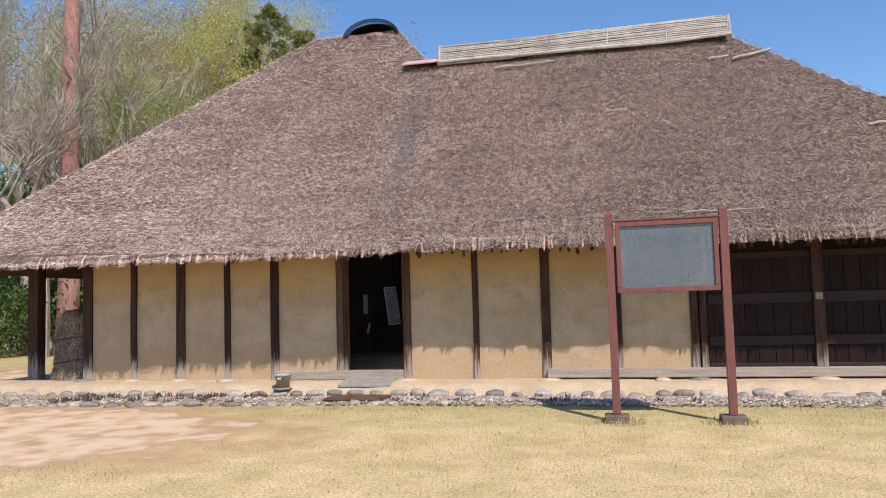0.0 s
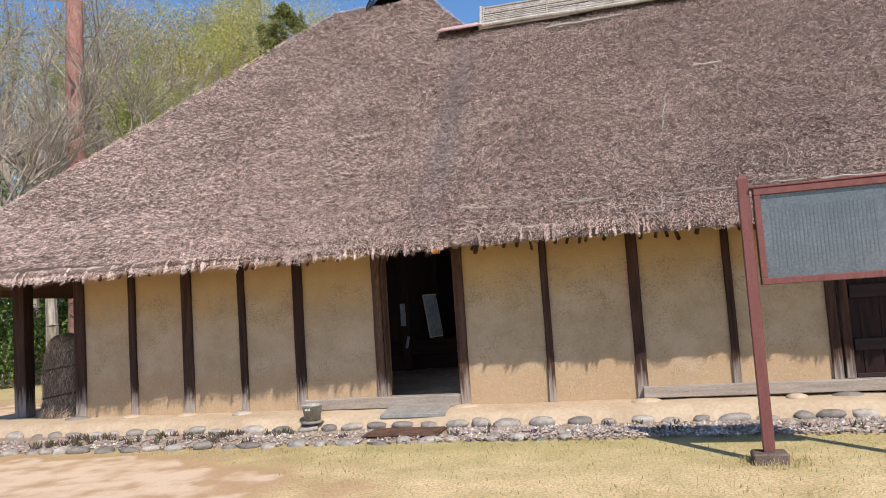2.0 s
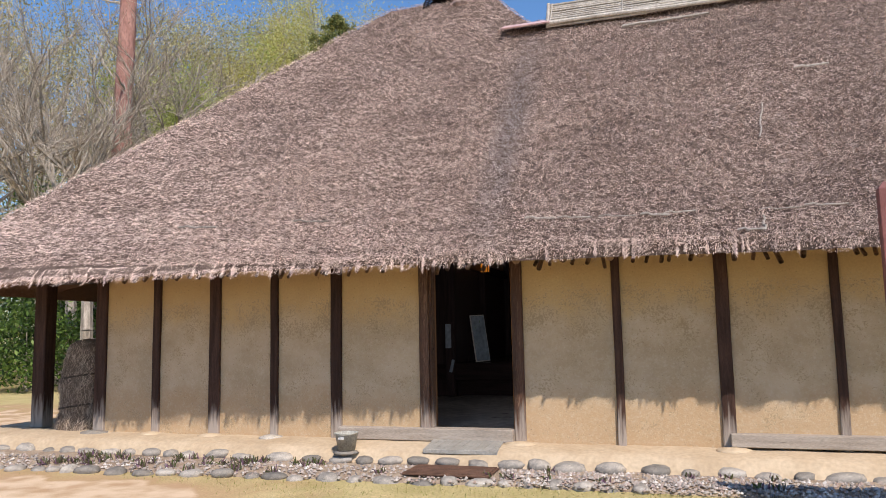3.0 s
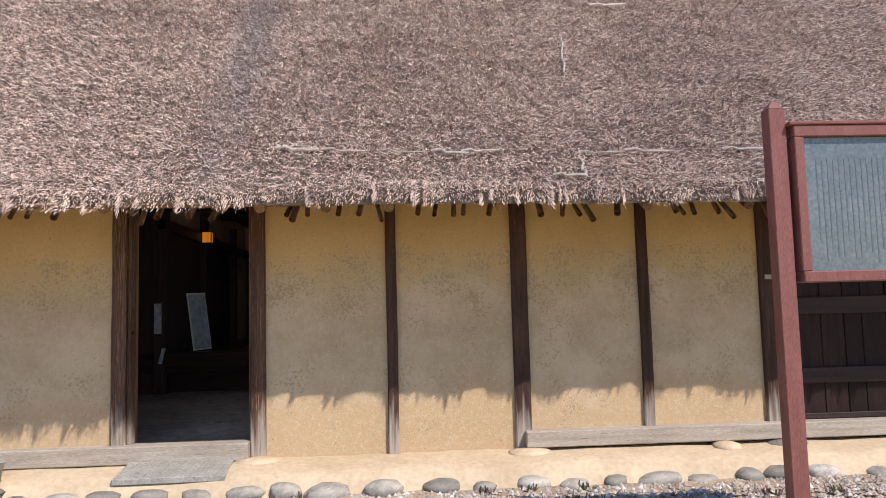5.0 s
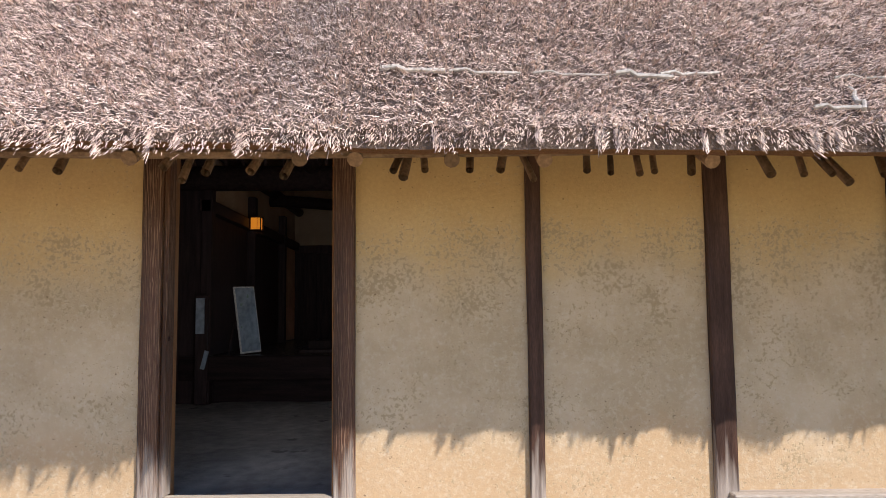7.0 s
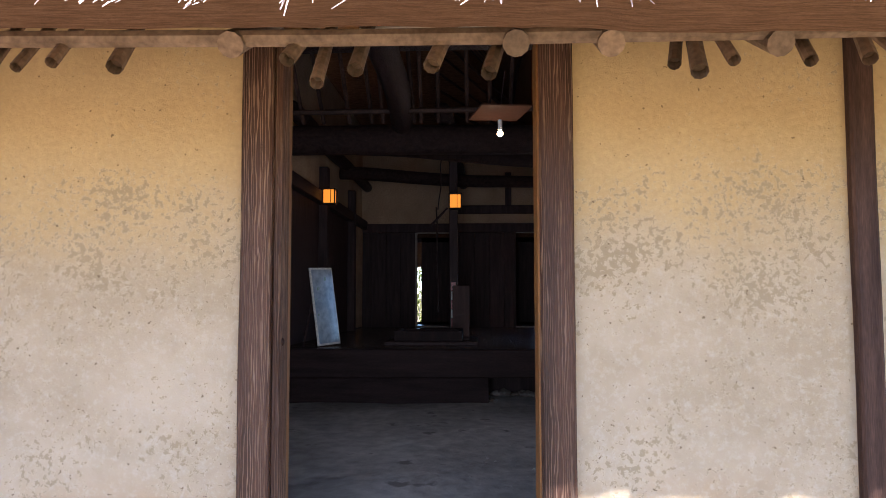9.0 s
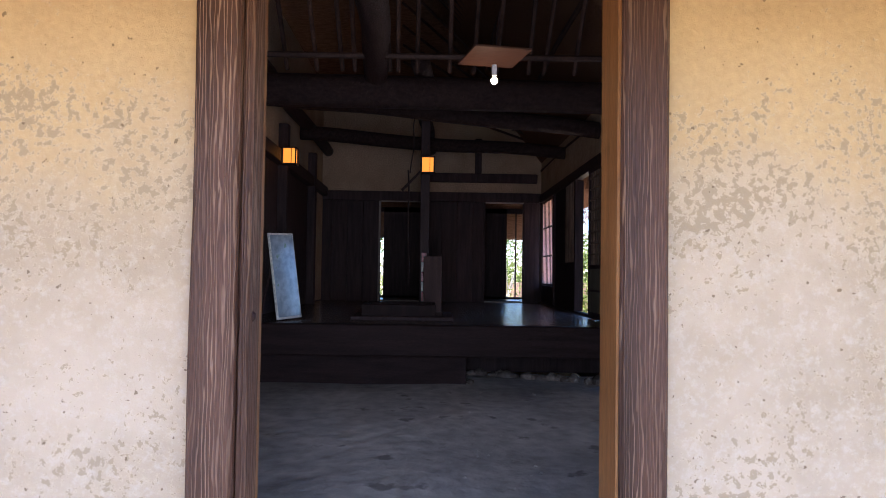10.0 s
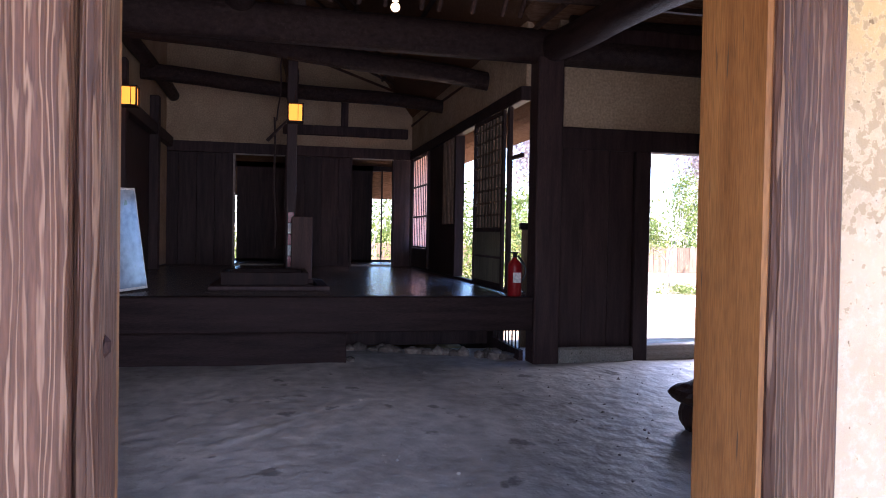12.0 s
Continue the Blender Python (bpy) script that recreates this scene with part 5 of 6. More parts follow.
def extinguisher(at):
    o = thing("fire_extinguisher", at, "red fire extinguisher standing on the raised floor edge", "fire extinguisher")
    bm = bmesh.new()
    prof = ((0.0, 0.0), (0.068, 0.0), (0.072, 0.01), (0.072, 0.30), (0.06, 0.345), (0.028, 0.37), (0.025, 0.39), (0.0, 0.39))
    s = 20
    rg = [[bm.verts.new((r * math.cos(6.2832 * k / s), r * math.sin(6.2832 * k / s), z)) for k in range(s)] if r else [bm.verts.new((0, 0, z))] for r, z in prof]
    for a, b in zip(rg, rg[1:]):
        for k in range(s):
            bm.faces.new(list(dict.fromkeys([a[k % len(a)], a[(k + 1) % len(a)], b[(k + 1) % len(b)], b[k % len(b)]])))
    part("cylinder", bm, M["red"], o, smooth=True)
    part("valve", box(-0.02, 0.02, -0.02, 0.02, 0.39, 0.43, 0.004), M["black"], o)
    part("lever", box(-0.09, 0.03, -0.012, 0.012, 0.43, 0.445, 0.003), M["black"], o)
    bm = bmesh.new()
    pts = [(0.02 + 0.085 * math.sin(3.0 * k / 10), -0.03, 0.41 - 0.30 * k / 10) for k in range(11)]
    for p, q in zip(pts, pts[1:]):
        rod(p, q, 0.011, sides=6, bm=bm)
    part("hose", bm, M["black"], o)
    part("label", box(-0.04, 0.04, -0.0755, -0.07, 0.14, 0.24, 0), M["white"], o)


extinguisher((-1.72, 17.92, 0.935))
o = thing("cast_bowl", (-1.58 - 0.06, 18.06, 0.966), "small dark pot beside the extinguisher", "pot")
part("body", lump(0.055, 0.05, 0.045, 3, 0.05, 2), M["black"], o, smooth=True)
hearth = thing("hearth", (-4.15, 19.2, 0.93), "low dark timber sunken hearth surround", "hearth")
for q in ((-0.60, 0.62, -0.62, -0.50, 0.0, 0.05), (-0.60, 0.62, 0.50, 0.62, 0.0, 0.05), (-0.60, -0.48, -0.50, 0.50, 0.0, 0.05), (0.50, 0.62, -0.50, 0.50, 0.0, 0.05)):
    part("frame_beam", box(*q, 0.008), M["dark"], hearth)
o = thing("ash_tray_box", (-4.18, 19.2, 0.932), "low open dark wooden ash box in the hearth", "box")
for q in ((-0.46, 0.44, -0.42, -0.37, 0, 0.18), (-0.46, 0.44, 0.37, 0.42, 0, 0.18), (-0.46, -0.41, -0.37, 0.37, 0, 0.18), (0.39, 0.44, -0.37, 0.37, 0, 0.18)):
    part("side", box(*q, 0.006), M["board"], o)
part("ash", box(-0.41, 0.39, -0.37, 0.37, 0.0, 0.11, 0), M["rubble"], o, "grey ash")
M["redpanel"] = material("red_brown_board", (0.045, 0.022, 0.018), (0.085, 0.042, 0.034), 2, 0.6, 0.3, 25, (8, 8, 0.8))
o = thing("standing_panel", (-3.78, 19.9, 0.93), "plain upright brown wooden panel by the hearth", "panel")
part("panel", box(-0.125, 0.125, -0.02, 0.02, 0.04, 0.80, 0.006), M["redpanel"], o)
part("foot", box(-0.20, 0.20, -0.15, 0.15, 0.0, 0.04, 0.006), M["rail"], o)
o = tagged(part("hearth_post", box(-3.97, -3.84, 20.38, 20.5, 0.93, 3.9, 0.01), M["dark"]), "slim dark post by the hearth", "post", kind="structure")
o = thing("warning_strip", (-3.905, 20.37, 1.45), "narrow red and white notice strip on the post", "notice")
for k, c in enumerate(("red", "white", "red", "white", "red")):
    part("band", box(-0.035, 0.035, -0.006, 0.005, -0.35 + k * 0.14, -0.35 + k * 0.14 + 0.13, 0), M[c], o)
hook = thing("pot_hook", (-4.10, 19.5, 1.35), "thin hanging timber pot hook over the hearth", "pot hook")
part("rod", rod((0, 0, 0), (-0.02, 0, 1.50), 0.012, sides=7, steps=6, bend=0.02), M["log"], hook)
part("rod_upper", rod((0.02, 0, 1.45), (0.08, 0, 2.40), 0.009, sides=7, steps=6, bend=0.03), M["log"], hook)
part("lever", rod((-0.10, 0, 1.23), (0.14, 0, 1.49), 0.022, 0.014, 8), M["log"], hook)
o = thing("stump", (-1.30, 15.2, 0.26), "rough dark wooden stump on the earth floor", "stump")
part("base", lump(0.13, 0.13, 0.14, 12, 0.35, 3), M["redpanel"], o).location.z = 0.10
part("top", lump(0.18, 0.16, 0.11, 15, 0.4, 3), M["redpanel"], o).location.z = 0.25

# ---- trees and backyard ----
M["bark"] = material("grey_bark", (0.26, 0.22, 0.175), (0.52, 0.46, 0.385), 3, 0.9, 0.7, 25, (3, 3, 0.7), depth=0.02)
M["bare_bark"] = material("brown_grey_bark", (0.20, 0.165, 0.13), (0.47, 0.41, 0.34), 3, 0.9, 0.7, 25, (3, 3, 0.7), depth=0.02)
M["pine_bark"] = material("red_pine_bark", (0.27, 0.13, 0.105), (0.40, 0.225, 0.185), 1.2, 0.85, 0.8, 7, (2, 2, 0.8), c3=(0.16, 0.085, 0.065), spots=0.05, depth=0.03)
M["twigs"] = palette("bare_twigs", [(0.16, 0.125, 0.09), (0.28, 0.23, 0.175), (0.42, 0.355, 0.28), (0.62, 0.55, 0.46)], 0.9)
M["leaf_yellow"] = palette("yellow_green_leaves", [(0.32, 0.30, 0.06), (0.52, 0.48, 0.12), (0.68, 0.62, 0.22), (0.78, 0.72, 0.36)], 0.6, scale=0.4, through_light=0.45)
M["leaf_fresh"] = palette("fresh_green_leaves", [(0.20, 0.25, 0.05), (0.34, 0.40, 0.09), (0.48, 0.52, 0.15), (0.60, 0.61, 0.25)], 0.6, scale=0.4, through_light=0.45)
M["leaf_olive"] = palette("olive_leaves", [(0.21, 0.185, 0.085), (0.36, 0.325, 0.15), (0.50, 0.455, 0.225), (0.63, 0.58, 0.34)], 0.7, scale=0.3, through_light=0.35)
M["leaf_dark"] = palette("dark_conifer_sprays", [(0.06, 0.08, 0.025), (0.14, 0.165, 0.05), (0.26, 0.27, 0.08), (0.40, 0.37, 0.13)], 0.7, scale=0.6, through_light=0.2)
M["leaf_bush"] = palette("evergreen_bush_leaves", [(0.02, 0.04, 0.012), (0.05, 0.095, 0.02), (0.10, 0.17, 0.035), (0.19, 0.27, 0.06)], 0.5, scale=0.8, through_light=0.3)
M["leaf_yard"] = palette("garden_leaves", [(0.07, 0.10, 0.02), (0.13, 0.18, 0.035), (0.22, 0.26, 0.06), (0.32, 0.34, 0.10)], 0.6, scale=0.6, through_light=0.35)
M["leaf_bronze"] = palette("bronze_leaves", [(0.32, 0.19, 0.06), (0.50, 0.33, 0.12), (0.66, 0.48, 0.22)], 0.7, scale=0.5, through_light=0.4)
M["blossom"] = palette("pale_blossom", [(0.28, 0.21, 0.20), (0.42, 0.33, 0.32), (0.55, 0.46, 0.45)], 0.7, scale=0.5, through_light=0.4)


def leaf_mesh(name, centres, spread, per, size, seed, flat=1.0):
    """Clumps of small leaves, each clump an uneven cloud."""
    rng = np.random.default_rng(seed)
    c = np.repeat(np.array(centres), per, axis=0)
    s = np.repeat(np.asarray(spread, float).reshape(-1, 1) * np.ones((len(centres), 1)), per, axis=0)
    p = c + rng.normal(0, 0.42, c.shape) * s * np.array((1, 1, flat))
    d = rng.normal(0, 1, c.shape)
    d /= np.linalg.norm(d, axis=1)[:, None]
    e = np.cross(d, rng.normal(0, 1, c.shape))
    e /= np.linalg.norm(e, axis=1)[:, None]
    k = rng.uniform(0.5, 1.2, len(c))[:, None] * size
    f = np.cross(d, e)
    v = np.stack([p - d * k, p + e * k * 0.42 + f * k * 0.1, p + d * k, p - e * k * 0.42], 1)
    me = bpy.data.meshes.new(name)
    me.vertices.add(4 * len(p))
    me.vertices.foreach_set("co", v.ravel())
    me.loops.add(4 * len(p))
    me.loops.foreach_set("vertex_index", np.arange(4 * len(p)))
    me.polygons.add(len(p))
    me.polygons.foreach_set("loop_start", np.arange(len(p)) * 4)
    me.update(calc_edges=True)
    return me


def grow(rnd, bm, p, d, length, r, level, tips, segs, spread=0.7, up=0.2, sides=6, thin=0.55):
    q = p + d * length
    mid = (p + q) / 2 + Vector((rnd.uniform(-1, 1), rnd.uniform(-1, 1), rnd.uniform(-.4, .6))) * length * 0.08
    rod(p, mid, r, r * 0.85, sides, bm=bm)
    rod(mid, q, r * 0.85, r * 0.66, sides, bm=bm)
    segs.append((p, q, r))
    if level == 0:
        tips.append(q)
        return
    for k in range(rnd.choice((2, 3, 3))):
        n = (d + Vector((rnd.uniform(-1, 1), rnd.uniform(-1, 1), rnd.uniform(-0.5, 0.8) + up)) * spread).normalized()
        grow(rnd, bm, p.lerp(q, rnd.uniform(0.55, 1.0)), n, length * rnd.uniform(0.6, 0.85), r * thin, level - 1, tips, segs, spread, up, max(4, sides - 1), thin)


def tree(name, at, height, leaf, seed, label, per=60, clump=0.9, size=0.07, levels=4, trunk=0.16, bare=0, first=0.32, spread=0.75, category="tree", bark="bark"):
    """A trunk with forking limbs; a crown of leaf clumps, or of bare twigs."""
    rnd = random.Random(seed)
    o = thing(name, at, label, category)
    bm, tips, segs = bmesh.new(), [], []
    grow(rnd, bm, Vector((0, 0, -0.1)), Vector((rnd.uniform(-.08, .08), rnd.uniform(-.08, .08), 1)).normalized(), height * first, trunk, levels, tips, segs, spread, 0.02 if bare else 0.2, 6, 0.57 if bare else 0.55)
    part("trunk", bm, M[bark], o)
    if leaf:
        cs = [tuple(t) for t in tips] + [tuple(s[0].lerp(s[1], 0.6)) for s in segs[len(segs) // 3:]]
        tagged(mesh_object("crown", leaf_mesh("crown", cs, [rnd.uniform(0.6, 1.2) * clump for _ in cs], per, size, seed), M[leaf], o), kind="stuff")
    if bare:
        rng = np.random.default_rng(seed)
        b, d = [], []
        for p, q, r in segs[2:]:
            for k in range(bare):
                b.append(p.lerp(q, rnd.random()))
                d.append(((q - p).normalized() + Vector((rnd.uniform(-1, 1), rnd.uniform(-1, 1), rnd.uniform(-0.6, 1.0)))).normalized() * rnd.uniform(0.25, 1.0))
        b, d = np.array(b), np.array(d)
        w = np.cross(d, rng.normal(0, 1, d.shape))
        w /= np.linalg.norm(w, axis=1)[:, None]
        tagged(mesh_object("twig_crown", strips_mesh("twig_crown", b, b + d, w * 0.0065, np.cross(d, w) * 0.0045), M["twigs"], o), kind="stuff")
    return o


pine = thing("red_pine", (-20.2, 24.0, 0), "tall straight trunk of a red pine", "tree")
bm = bmesh.new()
rod((0, 0, -0.2), (0.35, 0, 20), 0.42, 0.22, 18, bm=bm, steps=26, bend=0.14)
part("trunk", bm, M["pine_bark"], pine, smooth=True)
for z, a, l in ((6.8, 0.4, 0.7), (8.9, 2.6, 0.9), (10.4, -1.2, 1.1), (12.3, 0.9, 1.3), (13.6, 3.4, 1.6)):
    part("branch_stub", rod((0.02 * z, 0, z), (0.02 * z + l * math.cos(a), l * math.sin(a), z + 0.35 * l), 0.06, 0.02, 7, steps=4, bend=0.1), M["bark"], pine)

BARE = "bare grey-brown deciduous tree with fine twigs"
for i, (x, y, h) in enumerate(((-25.0, 21.0, 12), (-21.0, 27.5, 13), (-21.8, 25.0, 11), (-27.5, 29.0, 13), (-19.0, 21.5, 9), (-23.5, 33.0, 14), (-24.0, 29.5, 13), (-26.5, 34, 14), (-21.0, 23.0, 10), (-30.5, 24, 13), (-20.5, 36, 13))):
    tree("bare_tree", (x, y, 0), h * 2.05, None, 40 + i, BARE, bare=9, levels=5, trunk=0.21, first=0.22, spread=0.85, bark="bare_bark")
for i, (x, y, h) in enumerate(((-27, 38, 15), (-22, 41, 15), (-33, 34, 15), (-36, 28, 14), (-30, 44, 17), (-29, 46, 14), (-34, 40, 17), (-25.5, 36.5, 15), (-29.0, 38.5, 16), (-31.5, 31, 14), (-28.0, 33.0, 13), (-40, 30, 13), (-42, 36, 14))):
    tree("olive_tree", (x, y, 0), h * 1.6, "leaf_olive", 60 + i, "olive-green spring tree with loose foliage", per=120, clump=1.5, size=0.07, trunk=0.22)
for i, (x, y, h) in enumerate(((-22.3, 39.5, 16), (-25.0, 41.0, 17), (-21.5, 44, 18), (-24.0, 45.0, 18), (-19.6, 34.5, 13.5), (-21.9, 34.0, 14.5))):
    tree("yellow_green_tree", (x, y, 0), h * 1.55, "leaf_yellow", 70 + i, "tall tree in yellow-green spring leaf", per=190, clump=1.2, size=0.062, trunk=0.22)
for i, (x, y, h) in enumerate(((-18.6, 29.6, 10.6), (-20.2, 30.6, 9.8))):
    tree("fresh_green_tree", (x, y, 0), h * 1.6, "leaf_fresh", 80 + i, "rounded tree in fresh light-green leaf", per=170, clump=1.0, size=0.06, trunk=0.14)
for i, (x, y, h) in enumerate(((-18.4, 44.5, 14.6), (-22.8, 47.0, 18))):
    tree("bronze_tree", (x, y, 0), h * 1.45, "leaf_bronze", 90 + i, "tree with sparse bronze spring leaves", per=45, clump=1.2, size=0.09, trunk=0.2)


def conifer(at, h, r, seed, label):
    rnd = random.Random(seed)
    o = thing("conifer", at, label, "tree")
    part("trunk", rod((0, 0, -0.1), (0, 0, h), 0.22, 0.03, 10, steps=8), M["bark"], o)
    cs, sp = [], []
    for k in range(420):
        f = rnd.random() ** 0.7
        a, q = rnd.uniform(0, 6.283), r * (1 - f) ** 0.6 * rnd.uniform(0.35, 1.0) * (1 + 0.25 * math.sin(5 * f * 6))
        cs.append((q * math.cos(a), q * math.sin(a), 0.1 * h + f * 0.9 * h - 0.12 * q))
        sp.append(0.55 * (1.1 - 0.6 * f))
    tagged(mesh_object("crown", leaf_mesh("crown", cs, sp, 110, 0.075, seed, 0.7), M["leaf_dark"], o), kind="stuff")


conifer((-17.0, 35.0, 0), 17.3, 6.4, 7, "dark green conifer with drooping sprays")
conifer((-15.6, 36.5, 0), 16.2, 5.6, 8, "dark green conifer with drooping sprays")


def bush(at, rx, ry, rz, leaf, seed, label, n=60, per=90, size=0.06, name="bush"):
    rnd = random.Random(seed)
    o = thing(name, at, label, "bush")
    cs = []
    for k in range(n):
        v = Vector((rnd.gauss(0, 1), rnd.gauss(0, 1), rnd.gauss(0, 1))).normalized() * rnd.uniform(0.55, 1.0)
        cs.append((v.x * rx, v.y * ry, rz * (0.9 + 0.85 * v.z)))
    bm = bmesh.new()
    for k in range(7):
        c = cs[k]
        rod((0.1 * k - 0.3, 0, -0.05), (c[0] * 0.8, c[1] * 0.8, c[2]), 0.03, 0.012, 5, bm=bm)
    part("stems", bm, M["bark"], o)
    tagged(mesh_object("foliage", leaf_mesh("foliage", cs, [0.35 * (rx + rz) * 0.6 * rnd.uniform(0.7, 1.3) for _ in cs], per, size, seed), M[leaf], o), kind="stuff")


EVERGREEN = "dense dark evergreen bush at the wood's edge"
for i, (x, y, rx, rz) in enumerate(((-24.0, 19.5, 2.2, 2.0), (-21.0, 21.5, 1.8, 1.6), (-26.5, 22.5, 2.6, 2.6), (-19.5, 25.5, 2.2, 2.0), (-17.0, 24.5, 1.6, 1.3), (-30, 19, 2.6, 2.4), (-22.5, 26.5, 2.4, 3.0), (-17.0, 29.5, 2.4, 2.4), (-14.5, 33.0, 2.6, 2.5), (-27.5, 32, 3.0, 3.6), (-24.5, 28.5, 3.0, 3.6), (-31.5, 27.0, 3.2, 4.0), (-21.0, 31.5, 2.8, 3.4), (-35, 23, 3, 3.4), (-23.6, 25.0, 2.6, 4.0), (-26.4, 27.0, 3.0, 4.3), (-29.5, 30.5, 3.4, 5.4), (-26.8, 29.0, 2.8, 4.6), (-33.5, 27.5, 3.4, 5.0), (-36.5, 30, 3.6, 5.4), (-39, 27, 3.4, 4.6), (-33, 34, 3.6, 5.8), (-29.5, 34, 3.2, 5.6), (-37, 36, 3.8, 6.2))):
    bush((x, y, 0), rx, rx * 0.8, rz, "leaf_bush", 100 + i, EVERGREEN, n=70, per=80, size=0.09)

# the wood behind, too far off to tell its trees apart
rw = random.Random(77)
cs = [(rw.uniform(-70, -31), rw.uniform(50, 60), 21.0 * rw.random() ** 1.1 + 0.5) for _ in range(460)]
tagged(mesh_object("far_wood", leaf_mesh("far_wood", cs, [rw.uniform(2.2, 4.2) for _ in cs], 85, 0.20, 77), M["leaf_olive"]), "hazy olive-brown wood behind the farmhouse", "wood", kind="stuff")

# backyard seen through the house
M["fence"] = material("brown_board_fence", (0.16, 0.10, 0.06), (0.26, 0.17, 0.11), 2, 0.85, 0.3, 20, (6, 6, 1), rand=0.2)
fence = thing("board_fence", (0, 41.5, 0), "long brown timber board fence behind the yard", "fence")
for k in range(60):
    part("board", box(-3 + k * 0.6, -3 + k * 0.6 + 0.585, -0.02, 0.02, 0.0, 1.15, 0.004), M["fence"], fence)
tree("young_tree", (7.3, 30.6, 0), 3.2, "leaf_yard", 201, "small staked tree with yellow-green leaves", per=60, clump=0.42, size=0.05, levels=3, trunk=0.035, first=0.42, spread=0.8)
bush((7.2, 29.6, 0), 0.9, 0.5, 0.10, "leaf_yard", 202, "low green ground cover around the young tree", n=30, per=60, size=0.04, name="ground_cover")
for i, x in enumerate((-1, 3.0, 7.0, 11.0, 15.0, 19.0)):
    bush((x, 44.0 + (i % 2), 0), 2.4, 1.5, 1.6 + 0.3 * (i % 3), "leaf_yard", 210 + i, "bright yellow-green hedge bush beyond the fence", n=60, per=45, size=0.12, name="hedge_bush")
for i, x in enumerate((-2, 5, 11.5, 17, 22, 27)):
    tree("blossom_tree", (x, 54.0 + 2 * (i % 2), 0), 11.0, "blossom", 220 + i, "pale pink blossoming tree behind the hedge", per=48, clump=2.2, size=0.15, trunk=0.2)
for i, (x, y) in enumerate(((2.4, 31.0), (4.6, 36.0), (0.6, 27.5))):
    bush((x, y, 0), 1.4, 1.0, 1.5, "leaf_yard", 230 + i, "rounded fresh green garden shrub in the yard", n=55, per=80, size=0.06, name="garden_shrub")
for i, (x, y) in enumerate(((-5.2, 31.0), (-1.6, 32.0))):
    bush((x, y, 0), 1.6, 1.0, 1.9, "leaf_yard", 240 + i, "rounded fresh green garden shrub in the yard", n=55, per=80, size=0.06, name="garden_shrub")
o = thing("water_tub", (-0.95, 19.2, 0.0), "dark covered wooden tub outside the side door", "tub")
part("tub", rod((0, 0, 0), (0, 0, 1.62), 0.26, 0.26, 18), M["fence"], o)
part("lid", rod((0, 0, 1.62), (0, 0, 1.70), 0.29, 0.29, 18), M["board"], o)

# weeds between the kerb stones
M["weed"] = palette("green_weeds", [(0.07, 0.085, 0.03), (0.13, 0.15, 0.055), (0.15, 0.10, 0.09), (0.23, 0.13, 0.19)], 0.6, scale=4, through_light=0.3)
rw = random.Random(31)
for i in range(60):
    x = rw.choice((rw.uniform(-9.5, -5.2), rw.uniform(-9.0, -6.2), rw.uniform(-5.5, 1.5)))
    y = rw.choice((11.12, 10.72)) if x > -5 else 11.12 - rw.random() * 0.75
    n = 16
    rng = np.random.default_rng(300 + i)
    b = rng.normal(0, 0.035, (n, 3)) * (1, 0.7, 0)
    d = rng.normal(0, 0.5, (n, 3)) + (0, 0, 1.0)
    d = d / np.linalg.norm(d, axis=1)[:, None] * rng.uniform(0.04, 0.095 if x < -5.5 else 0.075, (n, 1))
    w = np.cross(d, rng.normal(0, 1, (n, 3)))
    w /= np.linalg.norm(w, axis=1)[:, None]
    o = mesh_object("weed", strips_mesh("weed", b, b + d, w * 0.010, w * 0.002), M["weed"])
    o.location = (x, y, 0.05)
    tagged(o, "small green weed tuft between the stones", "weed", "weeds by the kerb")

# added fill lamps in the door openings, on top of the sky's own daylight
for at, to, w, h, e, wide in (((-3.80, 12.13, 1.5), (-4.3, 17.0, 1.9), 0.90, 2.0, 5.8, 88), ((0.54, 17.98, 1.45), (0.0, 15.0, 1.0), 0.20, 1.9, 10, 180)):
    day = new("door_fill", bpy.data.lights.new("door_fill", "AREA"))
    day.data.shape, day.data.size, day.data.size_y, day.data.energy, day.data.color = "RECTANGLE", w, h, e, (0.92, 0.94, 1.0)
    day.data.spread = radians(wide)
    day.matrix_world = look(at, to)

# short lawn
rng = np.random.default_rng(41)
n = 100000
gx2 = rng.uniform(-9.0, 6.5, n)
gy2 = 3.0 + 7.5 * rng.random(n) ** 0.85
edge = ((gx2 + 8.2) / 4.2) ** 2 + ((gy2 - 7.9) / 2.3) ** 2
keep = (edge + rng.uniform(-0.25, 0.25, n) > 1.05) & (gy2 < 10.52 - np.where(gx2 < -3, 0.055 * (-3 - gx2), 0))
gx2, gy2 = gx2[keep], gy2[keep]
n = len(gx2)
b = np.stack([gx2, gy2, 0 * gx2 - 0.005], 1)
d = rng.normal(0, 0.8, (n, 3)) + (0, 0, 0.1)
d[:, 2] = 0.45 * np.abs(d[:, 2]) + 0.08
d = d / np.linalg.norm(d, axis=1)[:, None] * rng.uniform(0.018, 0.045, (n, 1))
w = np.stack([d[:, 1], -d[:, 0], 0 * gx2], 1)
w /= np.linalg.norm(w, axis=1)[:, None]
green = (rng.random(n) < 0.55) & (gy2 + 0.5 * np.sin(gx2 * 1.3) + rng.normal(0, 0.45, n) > 8.9)
M["green_grass"] = palette("green_blades", [(0.22, 0.24, 0.07), (0.31, 0.31, 0.10), (0.42, 0.385, 0.15)], 0.8, scale=2, through_light=0.3)
tagged(mesh_object("green_grass", strips_mesh("green_grass", b[green], b[green] + d[green], w[green] * 0.0034, w[green] * 0.0005), M["green_grass"]), "greener lawn grass beside the kerb stones", "grass", kind="stuff")
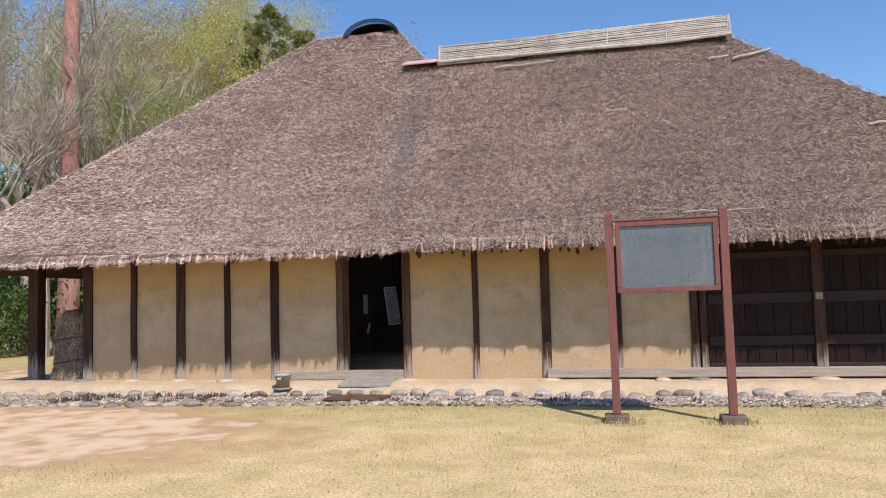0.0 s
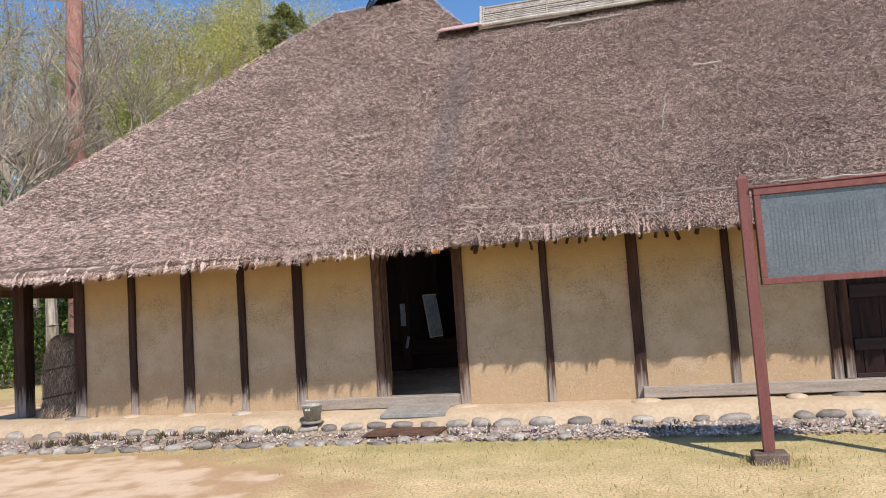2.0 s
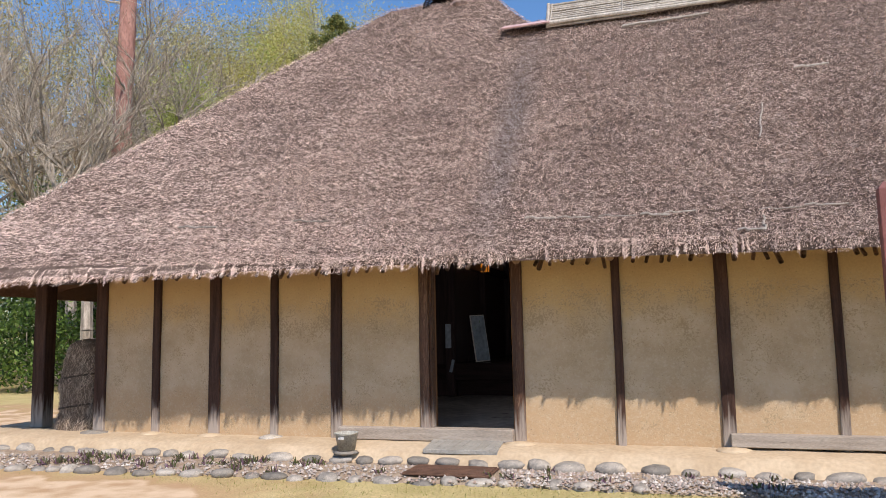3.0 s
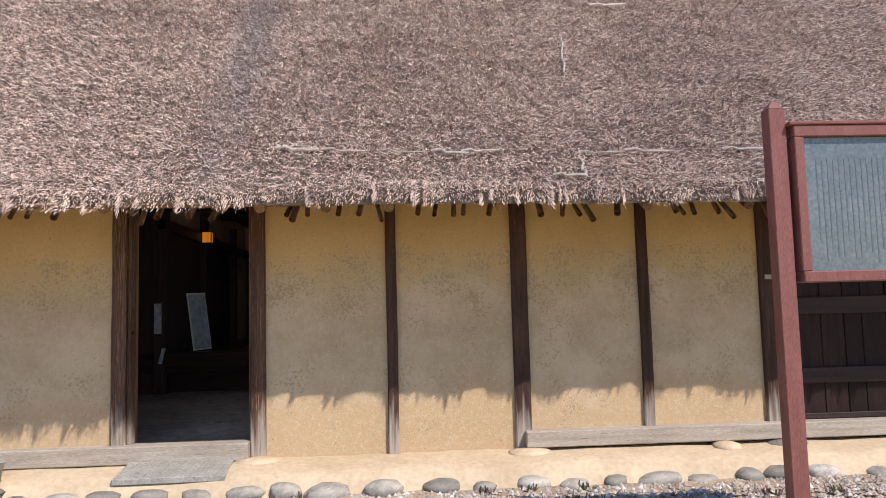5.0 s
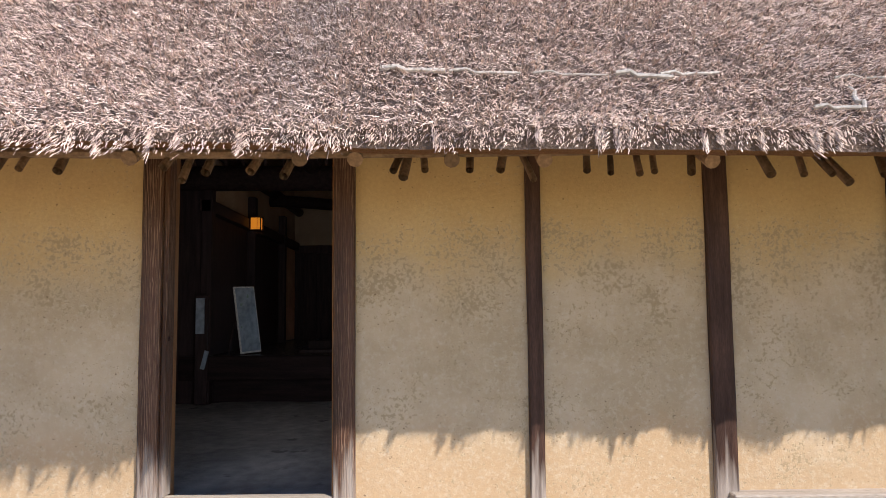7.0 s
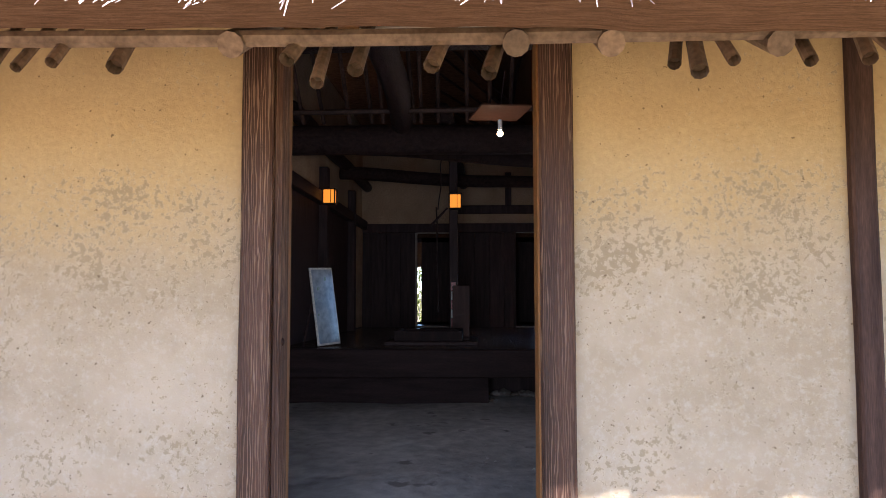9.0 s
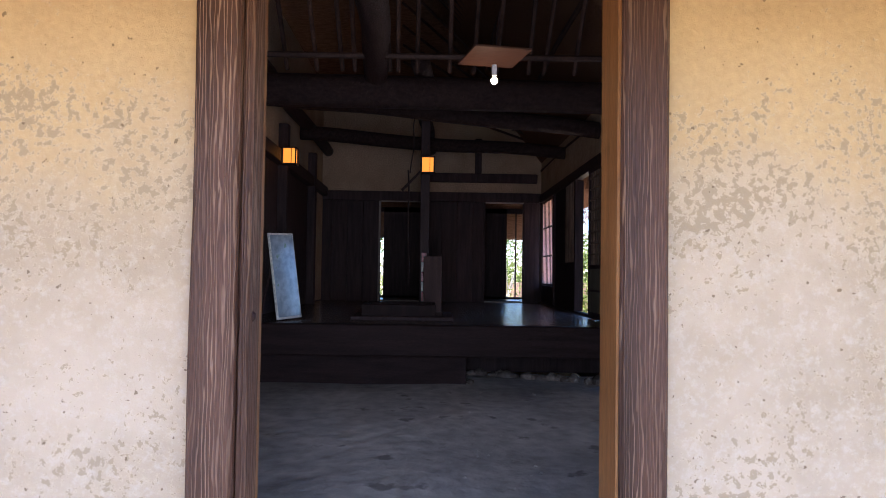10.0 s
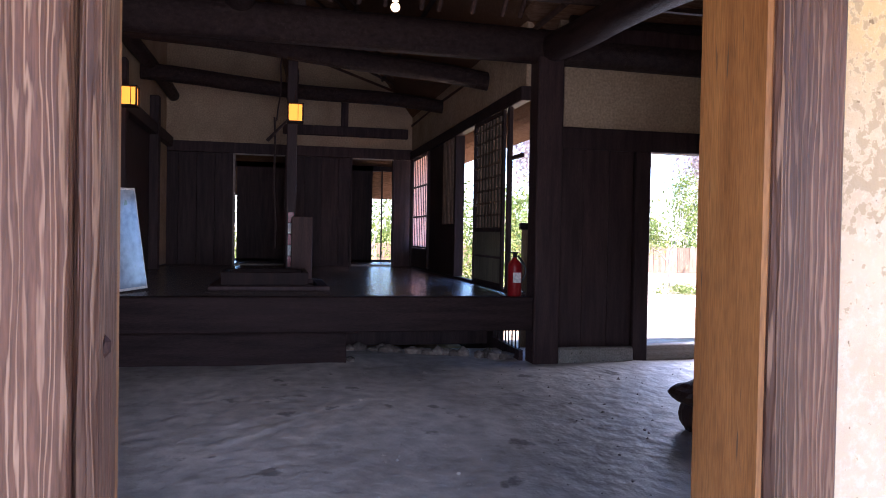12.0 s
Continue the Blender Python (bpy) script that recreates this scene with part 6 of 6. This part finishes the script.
b, d, w = b[~green], d[~green], w[~green]
tagged(mesh_object("grass", strips_mesh("grass", b, b + d, w * 0.0034, w * 0.0005), M["grass"]), "short dry straw-coloured lawn grass", "grass", kind="stuff")

# dry tufts round the feet of the sign
for x in (0.24, 1.53):
    n = 420
    a, q = rng.uniform(0, 6.283, n), rng.uniform(0.85, 1.7, n)
    p = np.stack([x + 0.20 * q * np.cos(a), 9.19 + 0.17 * q * np.sin(a), 0 * a - 0.005], 1)
    d = rng.normal(0, 0.5, (n, 3)) + (0, 0, 0.7)
    d[:, 2] = np.abs(d[:, 2])
    d = d / np.linalg.norm(d, axis=1)[:, None] * rng.uniform(0.03, 0.08, (n, 1))
    w = np.stack([d[:, 1], -d[:, 0], 0 * a], 1)
    w /= np.linalg.norm(w, axis=1)[:, None]
    tagged(mesh_object("grass_tuft", strips_mesh("grass_tuft", p, p + d, w * 0.0035, w * 0.0005), M["grass"]), "longer dry grass round the footing of the sign", "grass", kind="stuff")

# crumbs and small stones strewn over the earth floor
rng = np.random.default_rng(77)
n = 260
px, py = rng.uniform(-3.6, 0.6, n), 13.0 + 4.6 * rng.random(n) ** 0.8
size = rng.uniform(0.004, 0.015, n) * np.where(rng.random(n) < 0.1, 1.8, 1.0)
verts, faces = [], []
for i in range(n):
    k = len(verts)
    x, y = float(px[i]), float(py[i])
    z = 0.272 + 0.03 * noise.noise(Vector((x * 0.9, y * 0.9, 0))) + 0.014 * noise.noise(Vector((x * 3.3, y * 3.3, 4)))
    for v in ((1, 0, 0), (0, 1, 0), (-1, 0, 0), (0, -1, 0), (0, 0, 0.7), (0, 0, -0.7)):
        j = rng.uniform(0.65, 1.3, 3)
        verts.append((x + v[0] * size[i] * j[0], y + v[1] * size[i] * j[1], z + v[2] * size[i] * j[2]))
    for a in range(4):
        faces += [(k + a, k + (a + 1) % 4, k + 4), (k + (a + 1) % 4, k + a, k + 5)]
me = bpy.data.meshes.new("floor_crumbs")
me.from_pydata(verts, [], faces)
tagged(mesh_object("floor_crumbs", me, M["dirt"]), "small stones and crumbs of earth on the floor", "gravel", kind="stuff")
